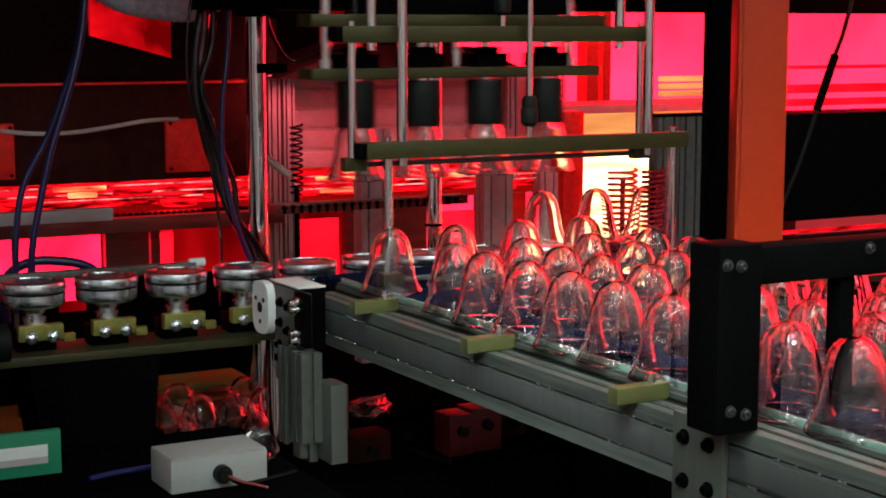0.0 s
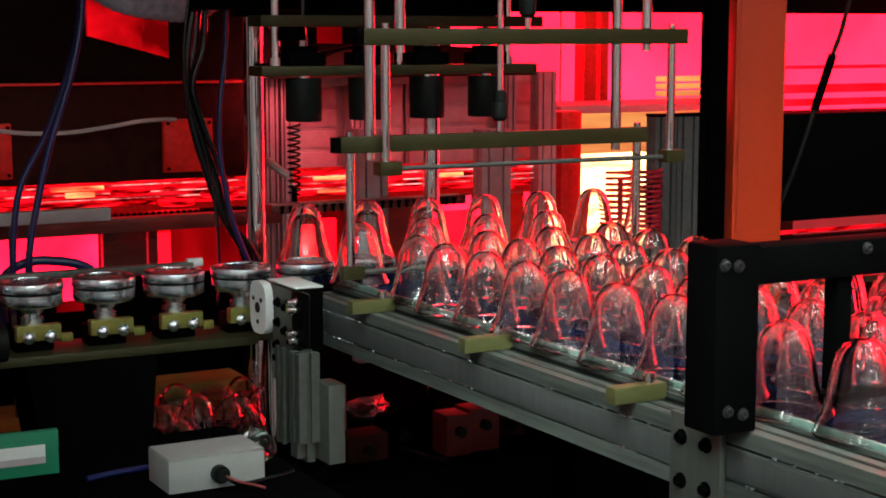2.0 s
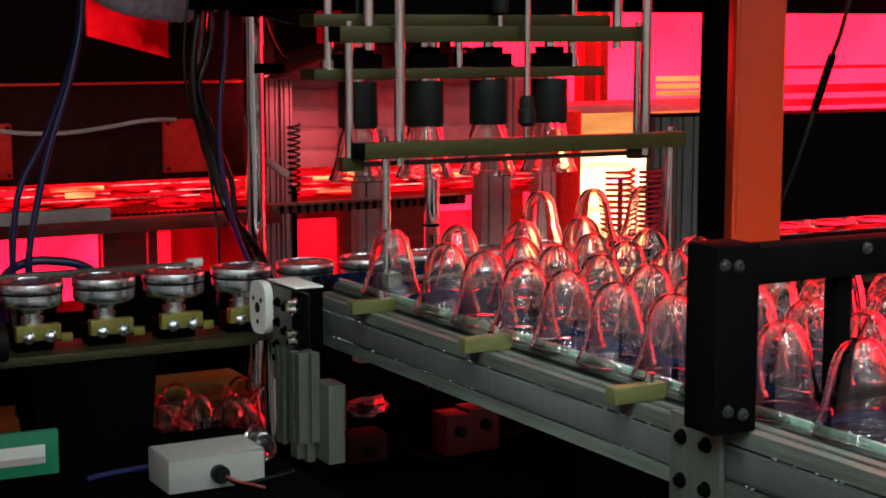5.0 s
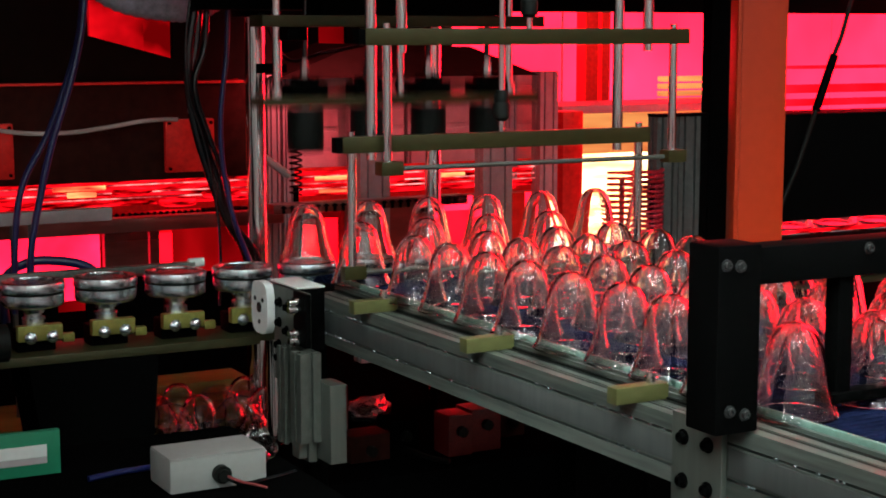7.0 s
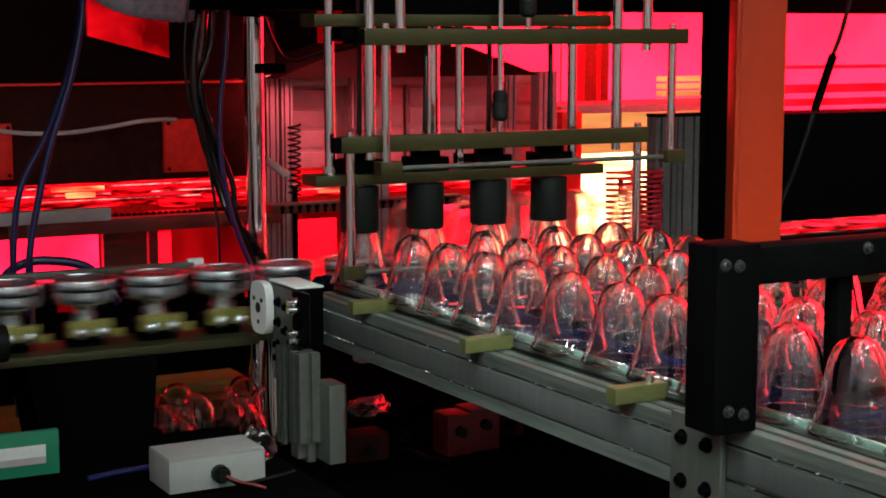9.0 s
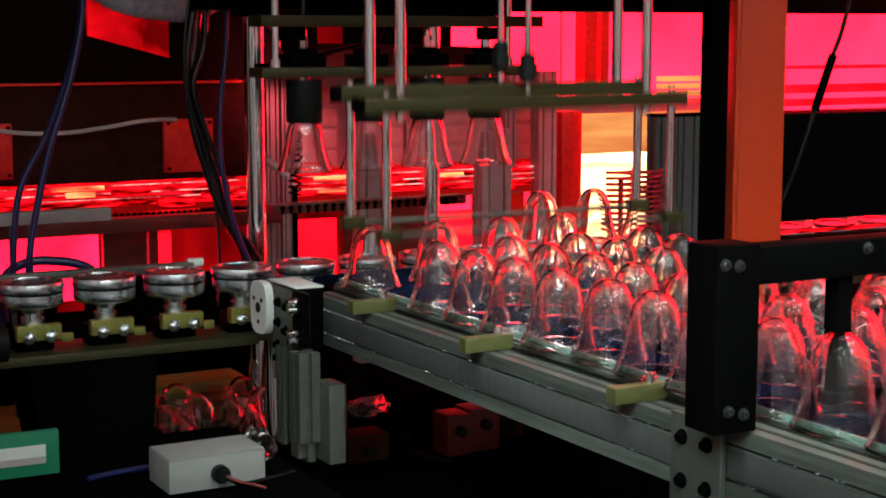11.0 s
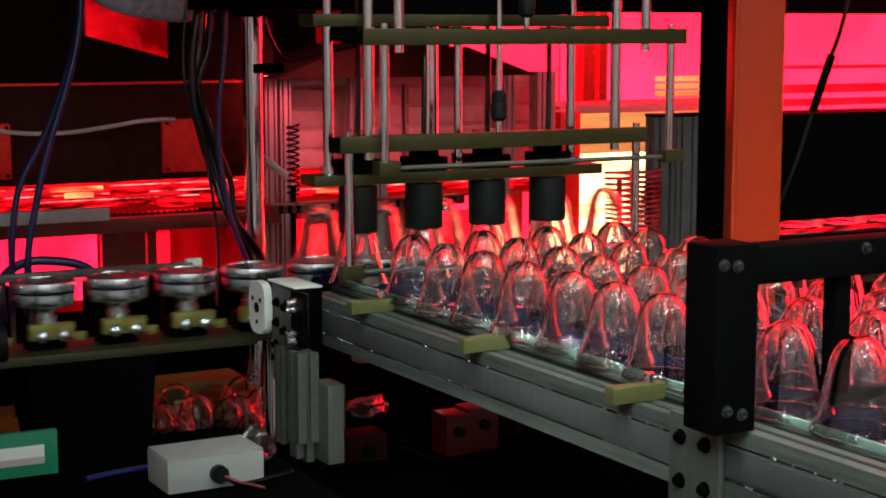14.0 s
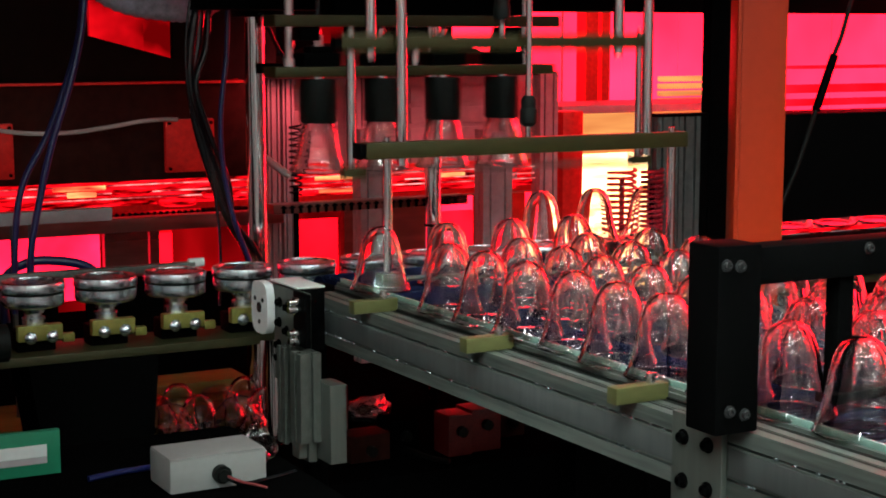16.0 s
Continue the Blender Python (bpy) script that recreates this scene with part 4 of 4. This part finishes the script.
# shade at the foot of the white band, put in as a grey strip
part("printed_band", boxes((-0.16, 0.083, -0.0012, 0.0, 0.018, 0.0275)), PANEL, carton, "grey strip for the shaded foot of the white band")
wheel = thing("drive_wheel", "black drive motor with a bright steel rim", "drive wheel", pose(0.5, 2.485, 0.836))
part("housing", rods(((-0.05, 0, 0), (0.048, 0, 0), 0.030, 28)), RUBBER, wheel)
part("rim", rods(((0.0, 0, 0), (0.012, 0, 0), 0.0335, 32)), CHROME, wheel, "bright steel rim")
part("bracket", boxes((-0.05, 0.03, -0.02, 0.085, -0.06, -0.031, 0.002)), BLACK, wheel)
solid("air_hose", tube(((0.60, 2.225, 0.676), (0.645, 2.235, 0.677), (0.69, 2.24, 0.677), (0.72, 2.25, 0.676)), 0.0045, 10), BLUE, "short blue air hose lying on the shelf", "air hose", group="hanging air hoses")
bag = bmesh.new()
bmesh.ops.create_icosphere(bag, subdivisions=3, radius=1.0)
for p in bag.verts:
    q = p.co.copy()
    p.co = Vector((q.x * 0.026, q.y * 0.026, max(q.z * 0.028, -0.015))) * (1 + 0.45 * noise.noise(q * 2.3) + 0.2 * noise.noise(q * 6))
solid("plastic_bag", bag, GLASS, "crumpled clear plastic bag behind the junction box", "plastic bag", at=pose(0.868, 2.235, 0.687))
foil = bmesh.new()
bmesh.ops.create_icosphere(foil, subdivisions=3, radius=1.0)
for p in foil.verts:
    q = p.co.copy()
    p.co = Vector((q.x * 0.055, q.y * 0.04, max(q.z * 0.026, -0.014))) * (1 + 0.5 * noise.noise(q * 2.9 + Vector((4, 1, 2))) + 0.35 * noise.noise(q * 7))
solid("foil_scrap", foil, FOIL, "crumpled shiny foil scrap on the machine bed", "foil scrap", at=pose(1.345, 2.87, 0.556))
solid("floor_cable", tube(((1.17, 2.72, 0.546), (1.235, 2.69, 0.560), (1.275, 2.66, 0.556), (1.30, 2.60, 0.546), (1.31, 2.52, 0.546), (1.33, 2.48, 0.546)), 0.005, 10), RUBBER, "black cable lying on the machine bed", "cable")
for x0, x1, y, z, w in ((0.3, 1.12, 2.98, 0.541, 0.22), (0.86, 1.14, 2.92, 0.572, 0.10)):
    solid("wood_plank", boxes((x0, x1, y, y + w, z, z + 0.028, 0.002)), WOOD, "worn yellowish plywood plank on the machine bed", "plank", group="planks")
solid("wood_plank", boxes((0.90, 1.13, 2.96, 3.06, 0.605, 0.63, 0.002)), WOOD, "worn yellowish plywood plank on the machine bed", "plank", group="planks")
part_strip = thing("lower_machine_parts", "machine blocks on the bed, some with red light in their colour", "machine blocks")
for x0, x1, y, z1, m in ((1.35, 1.40, 2.52, 0.618, MAROON), (1.402, 1.466, 2.53, 0.622, MAROON), (1.17, 1.25, 2.56, 0.592, DARK), (1.27, 1.33, 2.60, 0.60, NEAR_BLACK), (1.19, 1.23, 2.70, 0.655, MAROON), (1.50, 1.56, 2.60, 0.60, DARK)):
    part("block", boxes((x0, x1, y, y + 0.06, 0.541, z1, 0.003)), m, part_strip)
    part("knob", rods((((x0 + x1) / 2, y - 0.012, z1 - 0.03), ((x0 + x1) / 2, y, z1 - 0.03), 0.010, 16)), RUBBER, part_strip)

rails = thing("far_rack", "rails in front of the far curtain, glowing red as if lit", "rack")
# the rails emit the red light that should fall on them
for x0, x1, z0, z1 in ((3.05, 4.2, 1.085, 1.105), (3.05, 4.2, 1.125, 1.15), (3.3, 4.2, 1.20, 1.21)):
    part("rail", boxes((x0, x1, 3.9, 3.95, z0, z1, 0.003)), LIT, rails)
for x in (3.1, 4.15):
    part("post", boxes((x, x + 0.04, 3.951, 3.99, 0.541, 1.24, 0.003)), DARK, rails)
# ---- glass domes ----


def dome():
    outer = [(0.0505, 0.0), (0.0510, 0.0014), (0.0496, 0.004), (0.0461, 0.012), (0.0426, 0.022), (0.0388, 0.035), (0.0362, 0.049), (0.0338, 0.063), (0.0310, 0.076), (0.0268, 0.0872), (0.0205, 0.0960), (0.0120, 0.1016), (0.0, 0.1038)]
    inner = [(0.0, 0.0998)] + [(r - 0.0036, z - 0.0030) for r, z in reversed(outer[2:-1])] + [(0.0467, 0.0)]
    bm = lathe(outer + inner + [outer[0]], 40)
    bmesh.ops.remove_doubles(bm, verts=bm.verts, dist=1e-6)
    bmesh.ops.recalc_face_normals(bm, faces=bm.faces)
    return bm


DOME = mesh("glass_dome", dome(), GLASS)
COLUMNS = [1.121 + PITCH * k for k in range(4)]

# ---- timing: one working cycle, seconds in the cycle and metres ----
CYCLE = 5.267
SLIDE = [(0, 2.425), (0.1, 2.51), (0.2, 2.578), (0.3, 2.622), (0.42, 2.635), (2.0, 2.635), (2.05, 2.628), (2.12, 2.59), (2.2, 2.53), (2.26, 2.45), (2.32, 2.415), (2.4, 2.405), (5.2, 2.405), (5.267, 2.425)]
LIFT = [(0, 0), (0.42, 0), (0.5, -0.012), (0.6, -0.085), (0.7, -0.155), (0.77, -0.165), (1.5, -0.165), (1.6, -0.135), (1.7, -0.075), (1.8, -0.018), (1.88, 0), (2.5, 0), (2.6, -0.015), (2.7, -0.12), (2.8, -0.165), (2.87, -0.173), (3.8, -0.173), (3.9, -0.13), (3.97, -0.092), (4.05, -0.03), (4.15, 0), (5.267, 0)]
GATE_A = [(0, -0.183), (0.3, -0.183), (0.4, -0.145), (0.5, -0.09), (0.6, -0.02), (0.68, 0), (4.27, 0), (4.37, -0.055), (4.47, -0.16), (4.6, -0.175), (4.7, -0.183), (5.267, -0.183)]
GATE_B = [(0, 0.0), (0.15, 0.0), (0.3, -0.0403), (0.4, -0.072), (0.5, -0.1057), (0.6, -0.1249), (0.7, -0.1393), (0.8, -0.1585), (1.0, -0.1777), (4.55, -0.1777), (4.67, -0.096), (4.77, -0.0576), (4.87, 0.0), (5.267, 0.0)]
INDEX = [(0, 0), (3.35, 0), (3.42, 0.1), (3.52, 0.45), (3.62, 1.05), (3.72, 1.7), (3.82, 2.35), (3.92, 2.95), (4.02, 3.4), (4.12, 3.75), (4.22, 3.95), (4.3, 4), (5.267, 4)]
FIRST = [(0, 0.50), (0.2, 0.63), (0.4, 0.74), (0.6, 0.88), (0.9, 1.0), (5.267, 1.0)]
WAIT = [(0, 0), (4.4, 0), (4.6, 0.16), (4.8, 0.32), (5.0, 0.44), (5.267, 0.5)]
CREEP = [(0, 0), (0.25, 0), (0.6, 0.42), (0.95, 0.85), (1.5, 0.97), (3.5, 1), (5.267, 1)]


def along(table, phase):
    for (a, u), (b, v) in zip(table, table[1:]):
        if phase <= b:
            return u + (v - u) * max(0, phase - a) / (b - a)
    return table[-1][1]


def split(t):
    c = math.floor(t / CYCLE + 1e-9)
    return c, t - c * CYCLE


def times(*tables):
    """All key times of the tables over the whole clip."""
    out = {0.0, 16.0}
    for c in range(4):
        for table in tables:
            out |= {round(c * CYCLE + p, 4) for p, _ in table if 0 < c * CYCLE + p < 16}
    return sorted(out)


def thin(rows):
    """Leaves out rows that equal both their neighbours."""
    keep = []
    for i, (t, m) in enumerate(rows):
        if 0 < i < len(rows) - 1 and all((m.translation - rows[j][1].translation).length < 1e-6 for j in (i - 1, i + 1)):
            continue
        keep.append((t, m))
    seen, out = set(), []
    for t, m in keep:
        if frame(t) not in seen:
            seen.add(frame(t))
            out.append((t, m))
    return out


def row_y(rank):
    return 2.405 if rank <= 0 else 2.207 - 0.107 * (rank - 1)


def dome_place(n, k, t, dx, dy):
    """Where the dome of row n and column k stands at t; row n is lifted in cycle n."""
    c, p = split(t)
    x = COLUMNS[k]
    held = None
    if c < n or (c == n and p < 3.8):
        rank = n - c
        if rank == 0:
            y, wobble = 2.207 + 0.198 * along(FIRST, p), 1 - along(FIRST, p)
        elif rank == 1:
            y, wobble = row_y(2) + 0.107 * along(CREEP, p) + 0.198 * along(WAIT, p), 1 - along(WAIT, p)
        else:
            y, wobble = row_y(rank + 1) + 0.107 * along(CREEP, p), 1
        if k == 0 and n >= 11:
            y -= 0.26 * (1 - max(0.0, min(1.0, (t - 7.5) / 0.7)))
        return (x + 0.028 * (2.405 - y) + dx * wobble, y + dy * wobble, 0.900)
    if (c == n and p >= 3.8) or (c == n + 1 and p < 0.77):
        return (x, along(SLIDE, p), 0.900 + along(LIFT, p) + 0.173)
    return (x + PITCH * (4 * (c - n - 1) + along(INDEX, p)), LINE_Y, 0.908)


def build_domes():
    rng = random.Random(4)
    out = []
    for n in range(-2, 17):
        for k in range(4):
            dx, dy = rng.uniform(-0.006, 0.006), rng.uniform(-0.007, 0.007)
            ob = new("glass_dome", DOME)
            tagged(ob, "clear glass bell dome standing mouth down in rows", "glass dome", "glass domes")
            out.append((ob, n, k, dx, dy, rng.uniform(0, 80)))
    return out


DOMES = build_domes()
pile = random.Random(9)
for i in range(8):
    ob = new("glass_dome", DOME)
    ob.matrix_basis = pose(0.90 + 0.068 * (i % 4) + pile.uniform(-0.004, 0.004), 2.80 + 0.11 * (i // 4), 0.541, 0, 0, pile.uniform(0, 90)) if i % 2 else pose(0.90 + 0.068 * (i % 4), 2.78 + 0.11 * (i // 4), 0.5885, 90, 0, pile.uniform(-5, 5))
    tagged(ob, "rejected clear glass dome lying on the machine bed", "glass dome", "rejected glass domes")


def motions():
    """Everything that moves, over the whole clip."""
    walk(gripper, thin([(t, pose(0, along(SLIDE, split(t)[1]), 0)) for t in times(SLIDE)]))
    walk(lift, thin([(t, pose(0, 0, along(LIFT, split(t)[1]))) for t in times(LIFT)]))
    walk(gate_a, thin([(t, pose(0, 2.335, along(GATE_A, split(t)[1]))) for t in times(GATE_A)]))
    walk(gate_b, thin([(t, pose(0, 2.358, along(GATE_B, split(t)[1]))) for t in times(GATE_B)]))
    for ob in SWAYING:
        walk(ob, thin([(t, pose(0.013 * (2.635 - along(SLIDE, split(t)[1])) / 0.23, 0, 0)) for t in times(SLIDE)]))
    for ob, i in HOLDERS:
        rows = []
        for t in times(INDEX):
            c, p = split(t)
            rows.append((t, pose(1.12 + PITCH * (i + 4 * c + along(INDEX, p)), LINE_Y, 0)))
        walk(ob, thin(rows))
    stops = times(SLIDE, LIFT, INDEX, FIRST, WAIT, CREEP)
    for ob, n, k, dx, dy, turn in DOMES:
        walk(ob, thin([(t, pose(*dome_place(n, k, t, dx, dy), 0, 0, turn)) for t in sorted(set(stops) | {7.5, 7.7, 8.2})]))


motions()
